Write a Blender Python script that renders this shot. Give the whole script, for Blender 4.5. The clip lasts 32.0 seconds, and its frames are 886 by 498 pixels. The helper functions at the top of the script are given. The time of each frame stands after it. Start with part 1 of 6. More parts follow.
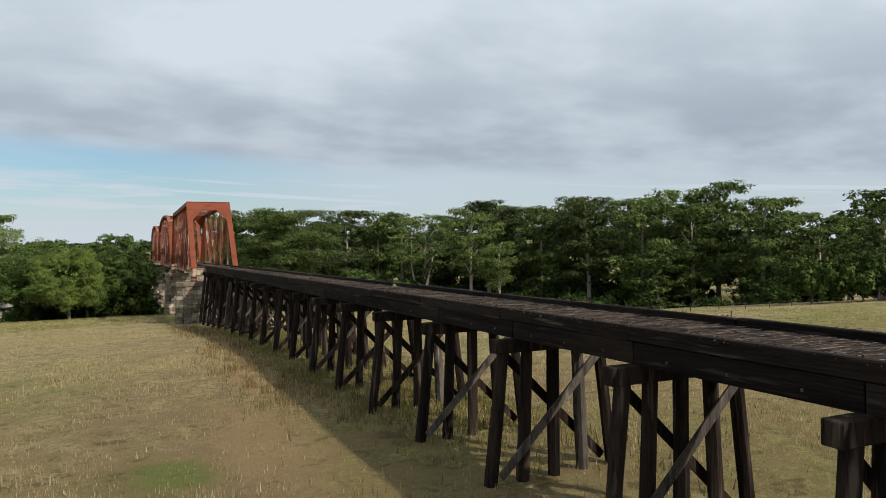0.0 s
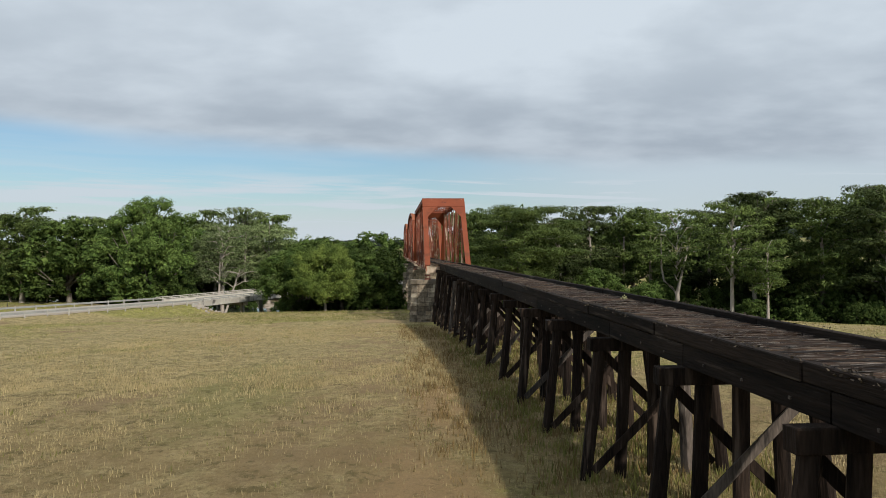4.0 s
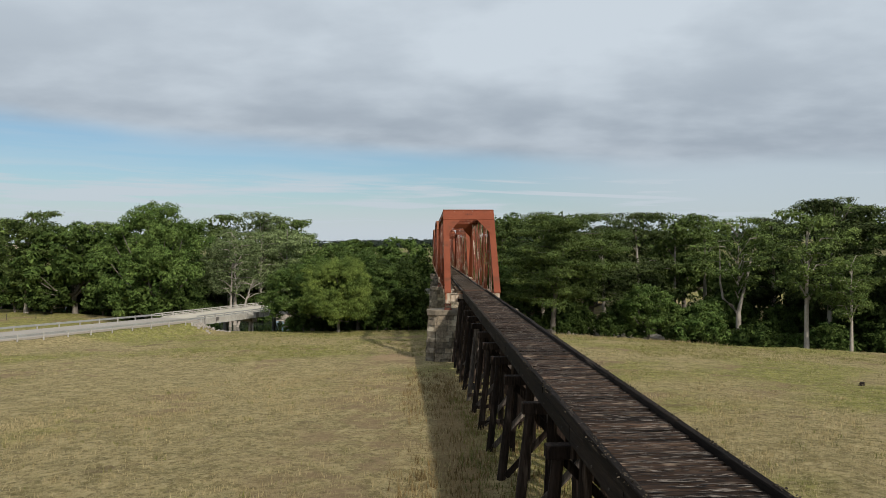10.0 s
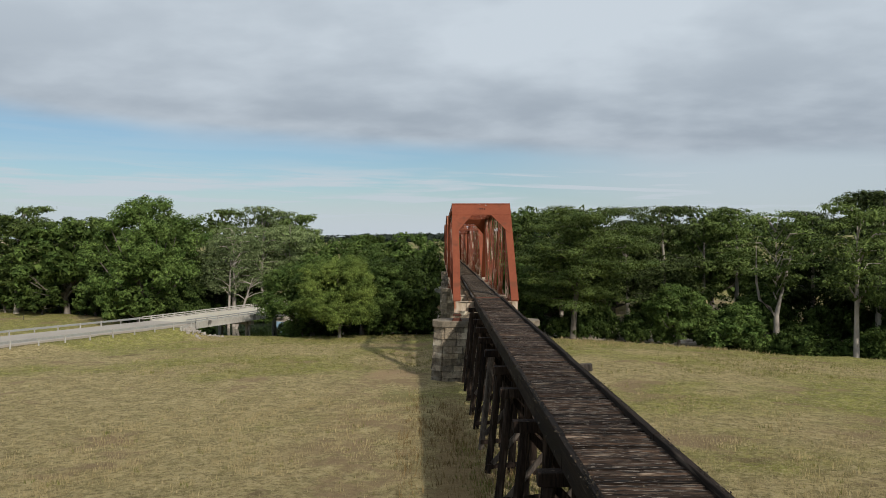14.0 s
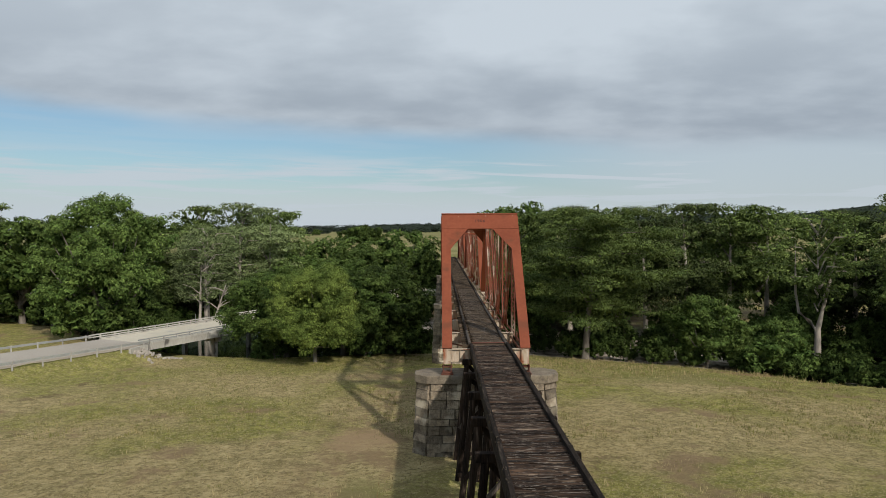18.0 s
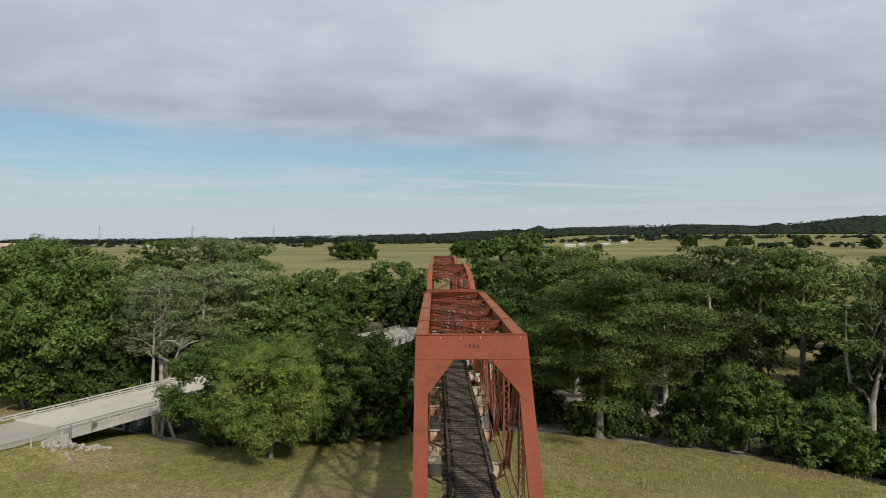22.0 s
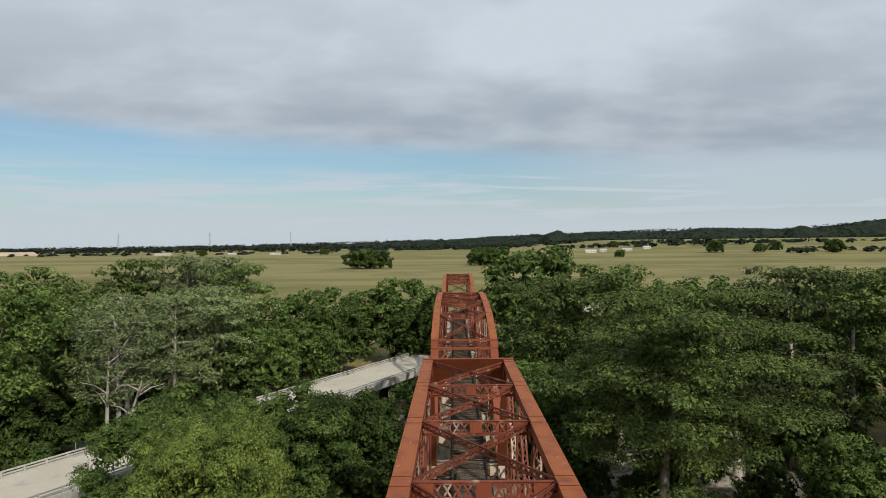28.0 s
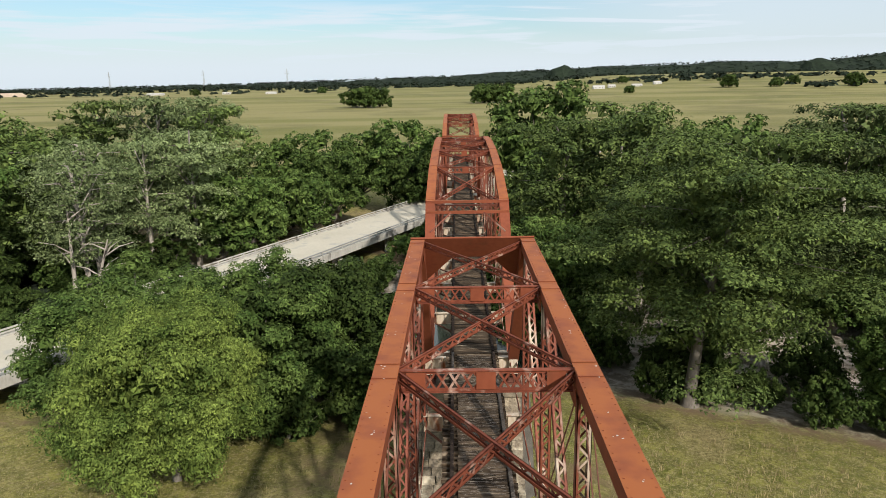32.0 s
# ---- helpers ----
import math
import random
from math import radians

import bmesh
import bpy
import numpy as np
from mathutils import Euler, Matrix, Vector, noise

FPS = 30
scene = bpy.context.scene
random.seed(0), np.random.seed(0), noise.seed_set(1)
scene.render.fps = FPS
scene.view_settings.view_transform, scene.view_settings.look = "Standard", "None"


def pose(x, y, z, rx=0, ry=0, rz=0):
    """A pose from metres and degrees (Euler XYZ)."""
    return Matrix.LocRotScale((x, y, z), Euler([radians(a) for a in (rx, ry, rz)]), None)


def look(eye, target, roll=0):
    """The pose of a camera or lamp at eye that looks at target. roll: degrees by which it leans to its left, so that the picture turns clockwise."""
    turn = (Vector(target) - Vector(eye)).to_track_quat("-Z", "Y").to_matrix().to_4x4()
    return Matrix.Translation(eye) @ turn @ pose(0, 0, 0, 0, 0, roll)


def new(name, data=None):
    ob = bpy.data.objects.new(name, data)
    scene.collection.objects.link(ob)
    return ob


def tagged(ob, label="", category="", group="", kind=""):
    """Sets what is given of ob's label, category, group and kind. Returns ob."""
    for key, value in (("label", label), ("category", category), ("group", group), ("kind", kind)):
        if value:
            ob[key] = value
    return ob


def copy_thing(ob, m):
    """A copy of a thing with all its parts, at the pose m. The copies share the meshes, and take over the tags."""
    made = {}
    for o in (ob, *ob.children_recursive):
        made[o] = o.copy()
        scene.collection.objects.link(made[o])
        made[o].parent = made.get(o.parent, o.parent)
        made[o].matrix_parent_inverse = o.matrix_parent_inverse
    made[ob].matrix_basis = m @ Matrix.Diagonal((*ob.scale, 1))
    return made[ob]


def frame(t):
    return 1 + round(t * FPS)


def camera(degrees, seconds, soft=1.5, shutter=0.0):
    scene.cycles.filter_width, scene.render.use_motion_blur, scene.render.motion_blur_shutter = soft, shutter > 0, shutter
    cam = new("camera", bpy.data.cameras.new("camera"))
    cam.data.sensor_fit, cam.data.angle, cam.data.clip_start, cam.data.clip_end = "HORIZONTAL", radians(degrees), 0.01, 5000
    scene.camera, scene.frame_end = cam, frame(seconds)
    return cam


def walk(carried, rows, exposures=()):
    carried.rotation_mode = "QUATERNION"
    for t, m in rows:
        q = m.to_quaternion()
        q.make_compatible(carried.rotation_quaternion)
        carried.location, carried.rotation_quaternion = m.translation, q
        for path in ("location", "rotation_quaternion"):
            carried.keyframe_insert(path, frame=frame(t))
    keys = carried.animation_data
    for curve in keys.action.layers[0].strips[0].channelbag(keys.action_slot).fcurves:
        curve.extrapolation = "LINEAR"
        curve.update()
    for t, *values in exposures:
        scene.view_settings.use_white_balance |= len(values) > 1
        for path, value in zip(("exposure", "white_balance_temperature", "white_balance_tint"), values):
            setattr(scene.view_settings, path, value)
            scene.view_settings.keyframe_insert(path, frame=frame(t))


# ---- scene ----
cam = camera(66.0, 32.0, soft=0.9)

PATH = [
    (0, (-10.766, -96.827, 9.777), (-9.926, -95.012, 9.782), -0.7),
    (0.5, (-10.31, -96.035, 9.777), (-9.51, -94.202, 9.783), -0.6),
    (1, (-9.84, -95.201, 9.777), (-9.098, -93.343, 9.783), -0.5),
    (1.5, (-9.36, -94.313, 9.78), (-8.705, -92.423, 9.786), -0.5),
    (2, (-8.883, -93.386, 9.79), (-8.322, -91.466, 9.795), -0.4),
    (2.5, (-8.436, -92.465, 9.811), (-7.987, -90.516, 9.816), -0.4),
    (3, (-8.038, -91.577, 9.84), (-7.697, -89.606, 9.846), -0.3),
    (3.5, (-7.681, -90.697, 9.86), (-7.44, -88.711, 9.864), -0.3),
    (4, (-7.35, -89.793, 9.855), (-7.201, -87.798, 9.859), -0.3),
    (4.5, (-7.032, -88.861, 9.83), (-6.967, -86.862, 9.836), -0.2),
    (6.5, (-5.883, -83.072, 9.781), (-5.844, -81.072, 9.783), -0.1),
    (7, (-5.688, -81.832, 10.104), (-5.65, -79.832, 10.097), -0.1),
    (7.5, (-5.518, -80.56, 10.507), (-5.48, -78.56, 10.5), -0.1),
    (8, (-5.371, -79.259, 10.978), (-5.333, -77.259, 10.972), -0.1),
    (8.5, (-5.233, -77.923, 11.466), (-5.193, -75.924, 11.462), -0.0),
    (9, (-5.104, -76.535, 11.919), (-5.061, -74.536, 11.913), -0.0),
    (9.5, (-4.993, -75.118, 12.281), (-4.947, -73.119, 12.286), -0.0),
    (10, (-4.9, -73.748, 12.52), (-4.854, -71.749, 12.522), -0.0),
    (10.5, (-4.808, -72.474, 12.658), (-4.759, -70.474, 12.661), -0.0),
    (11, (-4.695, -71.274, 12.744), (-4.645, -69.275, 12.743), -0.0),
    (12, (-4.42, -68.884, 12.877), (-4.378, -66.884, 12.872), -0.0),
    (13, (-4.312, -66.282, 12.994), (-4.293, -64.282, 12.985), -0.0),
    (13.5, (-4.246, -64.737, 13.058), (-4.239, -62.737, 13.047), -0.0),
    (14, (-4.184, -63.044, 13.155), (-4.177, -61.044, 13.139), -0.1),
    (14.5, (-4.147, -61.282, 13.285), (-4.141, -59.282, 13.266), -0.1),
    (16.5, (-3.72, -53.146, 14.116), (-3.709, -51.146, 14.073), -0.1),
    (17, (-3.509, -51.07, 14.544), (-3.498, -49.071, 14.494), -0.1),
    (18, (-3.107, -46.714, 15.758), (-3.1, -44.714, 15.711), -0.2),
    (18.5, (-2.943, -44.471, 16.376), (-2.936, -42.472, 16.336), -0.2),
    (19, (-2.792, -42.21, 17.05), (-2.784, -40.211, 17.018), -0.2),
    (20, (-2.491, -37.728, 18.705), (-2.48, -35.728, 18.672), -0.2),
    (21, (-2.176, -33.265, 20.479), (-2.16, -31.265, 20.452), -0.2),
    (22, (-1.921, -29.062, 22.292), (-1.899, -27.062, 22.27), -0.2),
    (23, (-1.61, -24.82, 24.074), (-1.586, -22.82, 24.061), -0.2),
    (24, (-1.353, -20.847, 24.916), (-1.329, -18.847, 24.901), -0.2),
    (25, (-1.26, -17.269, 24.988), (-1.244, -15.27, 24.963), -0.3),
    (25.5, (-1.248, -15.684, 25.083), (-1.251, -13.684, 25.058), -0.3),
    (28, (-0.908, -6.788, 24.778), (-0.938, -4.789, 24.771), -0.6),
    (28.5, (-0.975, -5.342, 24.76), (-1.008, -3.342, 24.729), -0.6),
    (29, (-0.991, -3.839, 24.742), (-1.025, -1.842, 24.642), -0.7),
    (29.5, (-0.956, -2.27, 24.726), (-0.99, -0.277, 24.556), -0.8),
    (30, (-0.906, -0.656, 24.718), (-0.938, 1.329, 24.476), -0.8),
    (30.5, (-0.871, 0.978, 24.719), (-0.91, 2.955, 24.418), -0.9),
    (31, (-0.839, 2.64, 24.718), (-0.879, 4.606, 24.353), -1.0),
    (31.5, (-0.785, 4.335, 24.694), (-0.828, 6.29, 24.274), -1.1),
    (32, (-0.708, 6.051, 24.639), (-0.752, 7.994, 24.168), -1.1),
]
walk(cam, [(t, look(eye, target, roll)) for t, eye, target, roll in PATH],
     exposures=[(0, 0.0), (4, -0.02), (9, -0.13), (25, -0.18), (28, -0.14), (29, -0.06), (32, 0.32)])

# ---------------------------------------------------------------- light and sky
SUN_FROM = Vector((12.0, -23.4, 17.9)).normalized()      # from the ground towards the sun
sun_data = bpy.data.lights.new("sun", "SUN")
sun_data.energy, sun_data.angle, sun_data.color = 4.1, radians(1.4), (1.0, 0.945, 0.86)
sun = new("sun", sun_data)
sun.matrix_world = look((0, 0, 60), Vector((0, 0, 60)) - SUN_FROM)

world = bpy.data.worlds.new("sky")
scene.world = world
world.use_nodes = True
wt = world.node_tree
wt.nodes.clear()


def wn(kind):
    return wt.nodes.new(kind)


def wmath(op, a, b=None, c=None, clamp=False):
    n = wn("ShaderNodeMath")
    n.operation, n.use_clamp = op, clamp
    for i, v in enumerate((a, b, c)):
        if v is None:
            continue
        if isinstance(v, (int, float)):
            n.inputs[i].default_value = v
        else:
            wt.links.new(v, n.inputs[i])
    return n.outputs[0]


def wmix(f, a, b):
    n = wn("ShaderNodeMix")
    n.data_type = "RGBA"
    for i, v in ((0, f), (6, a), (7, b)):
        if isinstance(v, (int, float)):
            n.inputs[i].default_value = v
        elif isinstance(v, tuple):
            n.inputs[i].default_value = (*v, 1)
        else:
            wt.links.new(v, n.inputs[i])
    return n.outputs[2]


def wramp(f, stops):
    n = wn("ShaderNodeMapRange")
    n.interpolation_type = "SMOOTHSTEP"
    wt.links.new(f, n.inputs[0])
    n.inputs[1].default_value, n.inputs[2].default_value, n.inputs[3].default_value, n.inputs[4].default_value = stops
    return n.outputs[0]


def wnoise(vec, scale, detail=6, rough=0.55):
    n = wn("ShaderNodeTexNoise")
    wt.links.new(vec, n.inputs["Vector"])
    n.inputs["Scale"].default_value, n.inputs["Detail"].default_value, n.inputs["Roughness"].default_value = scale, detail, rough
    return n.outputs["Fac"]


sky_tex = wn("ShaderNodeTexSky")
sky_tex.sky_type, sky_tex.sun_disc = "NISHITA", False
sky_tex.sun_elevation = math.asin(SUN_FROM.z)
sky_tex.sun_rotation = math.atan2(SUN_FROM.x, SUN_FROM.y)
sky_tex.air_density, sky_tex.dust_density, sky_tex.ozone_density = 1.0, 1.2, 1.5
clear = wn("ShaderNodeVectorMath")
clear.operation = "MULTIPLY"
wt.links.new(sky_tex.outputs[0], clear.inputs[0])
clear.inputs[1].default_value = (0.088, 0.100, 0.105)

where = wn("ShaderNodeTexCoord").outputs["Generated"]
sep = wn("ShaderNodeSeparateXYZ")
wt.links.new(where, sep.inputs[0])
up = wmath("MAXIMUM", sep.outputs[2], 0.015)
flat = wn("ShaderNodeCombineXYZ")
wt.links.new(wmath("DIVIDE", sep.outputs[0], wmath("ADD", up, 0.20)), flat.inputs[0])
wt.links.new(wmath("DIVIDE", sep.outputs[1], wmath("ADD", up, 0.20)), flat.inputs[1])
tilt = wn("ShaderNodeMapping")
wt.links.new(flat.outputs[0], tilt.inputs[0])
tilt.inputs["Rotation"].default_value = (0, 0, radians(8))
tilt.inputs["Scale"].default_value = (0.8, 1.0, 1.0)
soft_n = wnoise(tilt.outputs[0], 0.9, 5, 0.42)
puff_n = wnoise(tilt.outputs[0], 3.4, 5, 0.5)
azim = wmath("ARCTAN2", sep.outputs[0], sep.outputs[1])
# streaks of high thin cloud low over the horizon
low = wn("ShaderNodeCombineXYZ")
wt.links.new(azim, low.inputs[0])
wt.links.new(sep.outputs[2], low.inputs[2])
squash = wn("ShaderNodeMapping")
wt.links.new(low.outputs[0], squash.inputs[0])
squash.inputs["Rotation"].default_value = (0, radians(1.5), 0)
squash.inputs["Scale"].default_value = (2.2, 1.0, 34.0)
streak = wnoise(squash.outputs[0], 1.6, 5, 0.55)
edge = wmath("ADD", sep.outputs[2], wmath("MULTIPLY", wmath("SUBTRACT", soft_n, 0.5), 0.06))
edge = wmath("ADD", edge, wmath("MULTIPLY", azim, 0.05))
deck_f = wramp(edge, (0.124, 0.156, 0.0, 1.0))
thin = wmath("MULTIPLY", wramp(streak, (0.44, 0.60, 0.05, 0.9)), wramp(sep.outputs[2], (0.090, 0.118, 1.0, 0.15)))
low2 = wn("ShaderNodeCombineXYZ")
wt.links.new(wmath("MULTIPLY", azim, 1.1), low2.inputs[0])
wt.links.new(wmath("MULTIPLY", wmath("MULTIPLY_ADD", azim, 0.065, sep.outputs[2]), 62.0), low2.inputs[2])
wisp = wmath("MULTIPLY", wramp(wnoise(low2.outputs[0], 1.5, 6, 0.62), (0.52, 0.66, 0.0, 0.95)), wramp(sep.outputs[2], (0.098, 0.118, 1.0, 0.0)))
thin = wmath("MAXIMUM", thin, wisp)
haze = wramp(sep.outputs[2], (0.02, 0.10, 0.92, 0.0))
east = wramp(azim, (-0.05, 0.42, 0.0, 0.75))
thin = wmath("MAXIMUM", thin, wmath("MAXIMUM", haze, east))
light_f = wramp(wmath("ADD", wmath("MULTIPLY", puff_n, 0.45), wmath("MULTIPLY", soft_n, 0.75)), (0.44, 0.74, 0.0, 1.0))
light_f = wmath("MULTIPLY_ADD", wramp(sep.outputs[2], (0.13, 0.30, 0.0, 1.0)), 0.55, wmath("MULTIPLY", light_f, 0.62), clamp=True)
cloud = wmix(light_f, (0.356, 0.418, 0.492), (0.652, 0.730, 0.806))
below = wmix(thin, clear.outputs[0], (0.60, 0.67, 0.735))
sky_col = wmix(deck_f, below, cloud)
back = wn("ShaderNodeBackground")
wt.links.new(sky_col, back.inputs[0])
back.inputs[1].default_value = 1.0
wt.links.new(back.outputs[0], wn("ShaderNodeOutputWorld").inputs[0])

# ---------------------------------------------------------------- materials


def material(name, c1, c2, rough=0.85, metal=0.0, coarse=0.4, fine=9.0, bump=0.25, c3=None, c3_scale=0.25, c3_from=0.58, vary=0.0,
             stretch=(1, 1, 1), translucent=0.0, island=0.0, spec=0.3, dist=0.02, top_tint=None):
    """A surface of two mixed colours by noise at two scales, stains of a third, fine relief, and variation by object or by island."""
    m = bpy.data.materials.new(name)
    m.use_nodes = True
    t = m.node_tree
    t.nodes.clear()
    link = t.links.new
    geo = t.nodes.new("ShaderNodeNewGeometry")
    mp = t.nodes.new("ShaderNodeMapping")
    mp.inputs["Scale"].default_value = stretch
    link(geo.outputs["Position"], mp.inputs[0])

    def noise_of(scale, detail=4):
        n = t.nodes.new("ShaderNodeTexNoise")
        n.inputs["Scale"].default_value, n.inputs["Detail"].default_value = scale, detail
        link(mp.outputs[0], n.inputs["Vector"])
        return n.outputs["Fac"]

    def arith(op, a, b):
        n = t.nodes.new("ShaderNodeMath")
        n.operation = op
        for i, v in enumerate((a, b)):
            if isinstance(v, (int, float)):
                n.inputs[i].default_value = v
            else:
                link(v, n.inputs[i])
        return n.outputs[0]

    def span(f, a, b):
        n = t.nodes.new("ShaderNodeMapRange")
        n.inputs[1].default_value, n.inputs[2].default_value = a, b
        link(f, n.inputs[0])
        return n.outputs[0]

    def blend(f, a, b):
        n = t.nodes.new("ShaderNodeMix")
        n.data_type = "RGBA"
        for i, v in ((0, f), (6, a), (7, b)):
            if isinstance(v, tuple):
                n.inputs[i].default_value = (*v, 1)
            elif isinstance(v, (int, float)):
                n.inputs[i].default_value = v
            else:
                link(v, n.inputs[i])
        return n.outputs[2]

    big, small = noise_of(coarse, 5), noise_of(fine, 4)
    f = span(arith("ADD", arith("MULTIPLY", big, 0.6), arith("MULTIPLY", small, 0.4)), 0.36, 0.64)
    col = blend(f, c1, c2)
    if c3:
        col = blend(span(noise_of(c3_scale, 6), c3_from, c3_from + 0.12), col, c3)
    # upward faces mix towards one more colour, broken up by noise
    if top_tint:
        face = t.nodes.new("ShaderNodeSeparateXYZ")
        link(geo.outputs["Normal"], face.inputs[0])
        col = blend(arith("MULTIPLY", span(face.outputs[2], 0.76, 0.98), span(noise_of(1.3, 6), 0.25, 0.55)), col, top_tint)
    shade = None
    if vary:
        info = t.nodes.new("ShaderNodeObjectInfo")
        shade = arith("ADD", arith("MULTIPLY", info.outputs["Random"], 2 * vary), 1 - vary)
    if island:
        isl = arith("ADD", arith("MULTIPLY", geo.outputs["Random Per Island"], 2 * island), 1 - island)
        shade = arith("MULTIPLY", shade, isl) if shade else isl
    if shade:
        v = t.nodes.new("ShaderNodeVectorMath")
        v.operation = "SCALE"
        link(col, v.inputs[0])
        link(shade, v.inputs["Scale"])
        col = v.outputs[0]
    p = t.nodes.new("ShaderNodeBsdfPrincipled")
    link(col, p.inputs["Base Color"])
    p.inputs["Roughness"].default_value, p.inputs["Metallic"].default_value = rough, metal
    p.inputs["Specular IOR Level"].default_value = spec
    if bump:
        b = t.nodes.new("ShaderNodeBump")
        b.inputs["Strength"].default_value, b.inputs["Distance"].default_value = bump, dist
        link(small, b.inputs["Height"])
        link(b.outputs[0], p.inputs["Normal"])
    out = t.nodes.new("ShaderNodeOutputMaterial")
    if translucent:
        tr = t.nodes.new("ShaderNodeBsdfTranslucent")
        link(col, tr.inputs[0])
        mixer = t.nodes.new("ShaderNodeMixShader")
        mixer.inputs[0].default_value = translucent
        link(p.outputs[0], mixer.inputs[1])
        link(tr.outputs[0], mixer.inputs[2])
        link(mixer.outputs[0], out.inputs[0])
    else:
        link(p.outputs[0], out.inputs[0])
    return m


M_CREO = material("creosote_timber", (0.0065, 0.0048, 0.0040), (0.034, 0.023, 0.017), 0.8, coarse=2.4, fine=16, bump=0.9, c3=(0.085, 0.062, 0.047),
                  c3_scale=3.2, c3_from=0.575, vary=0.4, stretch=(1.6, 1.6, 0.16), spec=0.08, dist=0.03)
M_CREOLONG = material("creosote_beam", (0.0055, 0.0042, 0.0036), (0.024, 0.017, 0.013), 0.8, coarse=2.0, fine=12, bump=0.9, c3=(0.075, 0.058, 0.045),
                      c3_scale=2.6, c3_from=0.60, vary=0.4, stretch=(1.6, 0.16, 2.2), spec=0.08, dist=0.03)
M_TIE = material("weathered_tie", (0.008, 0.0058, 0.0046), (0.064, 0.040, 0.027), 0.85, coarse=1.4, fine=5.0, bump=1.0, c3=(0.170, 0.128, 0.094),
                 c3_scale=2.2, c3_from=0.57, vary=0.7, stretch=(0.55, 3.6, 1), dist=0.04, spec=0.08)
M_BOARD = material("worn_deck_board", (0.018, 0.0125, 0.0085), (0.088, 0.062, 0.040), 0.85, coarse=1.4, fine=5.0, bump=1.0, c3=(0.190, 0.148, 0.105),
                   c3_scale=2.2, c3_from=0.57, vary=0.6, stretch=(0.55, 3.6, 1), dist=0.04, spec=0.08)
M_GREY = material("grey_timber", (0.013, 0.010, 0.008), (0.108, 0.086, 0.069), 0.85, coarse=2.6, fine=17, bump=0.8, c3=(0.20, 0.165, 0.135), c3_scale=3.0,
                  c3_from=0.60, vary=0.3, stretch=(1.3, 1.3, 0.22), dist=0.03)
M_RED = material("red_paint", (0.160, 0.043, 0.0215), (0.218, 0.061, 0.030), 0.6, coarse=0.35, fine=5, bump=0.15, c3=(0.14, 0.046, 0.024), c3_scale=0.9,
                 c3_from=0.58, spec=0.12, top_tint=(0.288, 0.089, 0.030))
M_REDOLD = material("peeling_red_paint", (0.125, 0.032, 0.017), (0.205, 0.056, 0.028), 0.65, coarse=0.8, fine=8, bump=0.25, c3=(0.42, 0.33, 0.25),
                    c3_scale=1.1, c3_from=0.545, stretch=(1, 1, 0.25), vary=0.25)
M_REDWORN = material("worn_red_paint", (0.115, 0.033, 0.020), (0.215, 0.060, 0.032), 0.65, coarse=0.9, fine=8, bump=0.25, c3=(0.40, 0.27, 0.21), c3_scale=1.7,
                     c3_from=0.60, vary=0.2, spec=0.12)
M_PALE = material("pale_stained_steel", (0.52, 0.45, 0.36), (0.34, 0.25, 0.17), 0.7, coarse=0.9, fine=7, bump=0.2, c3=(0.26, 0.085, 0.035), c3_scale=1.2,
                  c3_from=0.49, stretch=(1, 1, 0.35))
M_DARKRED = material("rusty_steel", (0.075, 0.03, 0.02), (0.15, 0.05, 0.03), 0.75, coarse=0.8, fine=9, bump=0.3)
M_STONE = material("quarried_limestone", (0.30, 0.242, 0.172), (0.12, 0.096, 0.072), 0.9, coarse=2.6, fine=9, bump=1.0, c3=(0.42, 0.36, 0.27), c3_scale=0.8,
                   c3_from=0.54, vary=0.5, dist=0.14)
M_MORTAR = material("mortar", (0.13, 0.115, 0.095), (0.075, 0.066, 0.055), 0.95, coarse=1.5, fine=12, bump=0.4)
M_CAPSTONE = material("pale_cap_stone", (0.245, 0.20, 0.145), (0.105, 0.085, 0.062), 0.9, coarse=1.8, fine=9, bump=0.4, c3=(0.17, 0.15, 0.125), c3_scale=0.7)
M_CONC = material("road_concrete", (0.43, 0.385, 0.305), (0.51, 0.46, 0.37), 0.9, coarse=0.12, fine=3, bump=0.1, c3=(0.36, 0.34, 0.30), c3_scale=0.4)
M_CONCOLD = material("stained_concrete", (0.46, 0.435, 0.385), (0.31, 0.29, 0.255), 0.9, coarse=0.5, fine=5, bump=0.3, c3=(0.11, 0.10, 0.09), c3_scale=0.7,
                     c3_from=0.57, stretch=(1, 1, 0.4))
M_ASPHALT = material("worn_asphalt", (0.285, 0.252, 0.212), (0.375, 0.335, 0.285), 0.92, coarse=0.1, fine=4, bump=0.15)
M_RAILM = material("galvanised_rail", (0.30, 0.30, 0.29), (0.42, 0.42, 0.40), 0.5, metal=0.4, coarse=0.5, fine=6, bump=0.05)
M_BARK = material("grey_bark", (0.20, 0.175, 0.145), (0.10, 0.085, 0.07), 0.95, coarse=0.9, fine=7, bump=0.8, stretch=(1, 1, 0.3), dist=0.04)
M_PALEBARK = material("pale_cypress_bark", (0.42, 0.37, 0.31), (0.25, 0.215, 0.18), 0.9, coarse=0.7, fine=8, bump=0.7, stretch=(1, 1, 0.2), dist=0.04)
LEAF = dict(rough=0.75, coarse=0.35, fine=2.2, bump=0.0, island=0.55, vary=0.25, spec=0.08)
M_OAKLEAF = material("pecan_leaves", (0.036, 0.068, 0.015), (0.114, 0.160, 0.040), translucent=0.10, **LEAF)
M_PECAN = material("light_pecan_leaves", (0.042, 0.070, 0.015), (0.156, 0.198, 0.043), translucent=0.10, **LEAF)
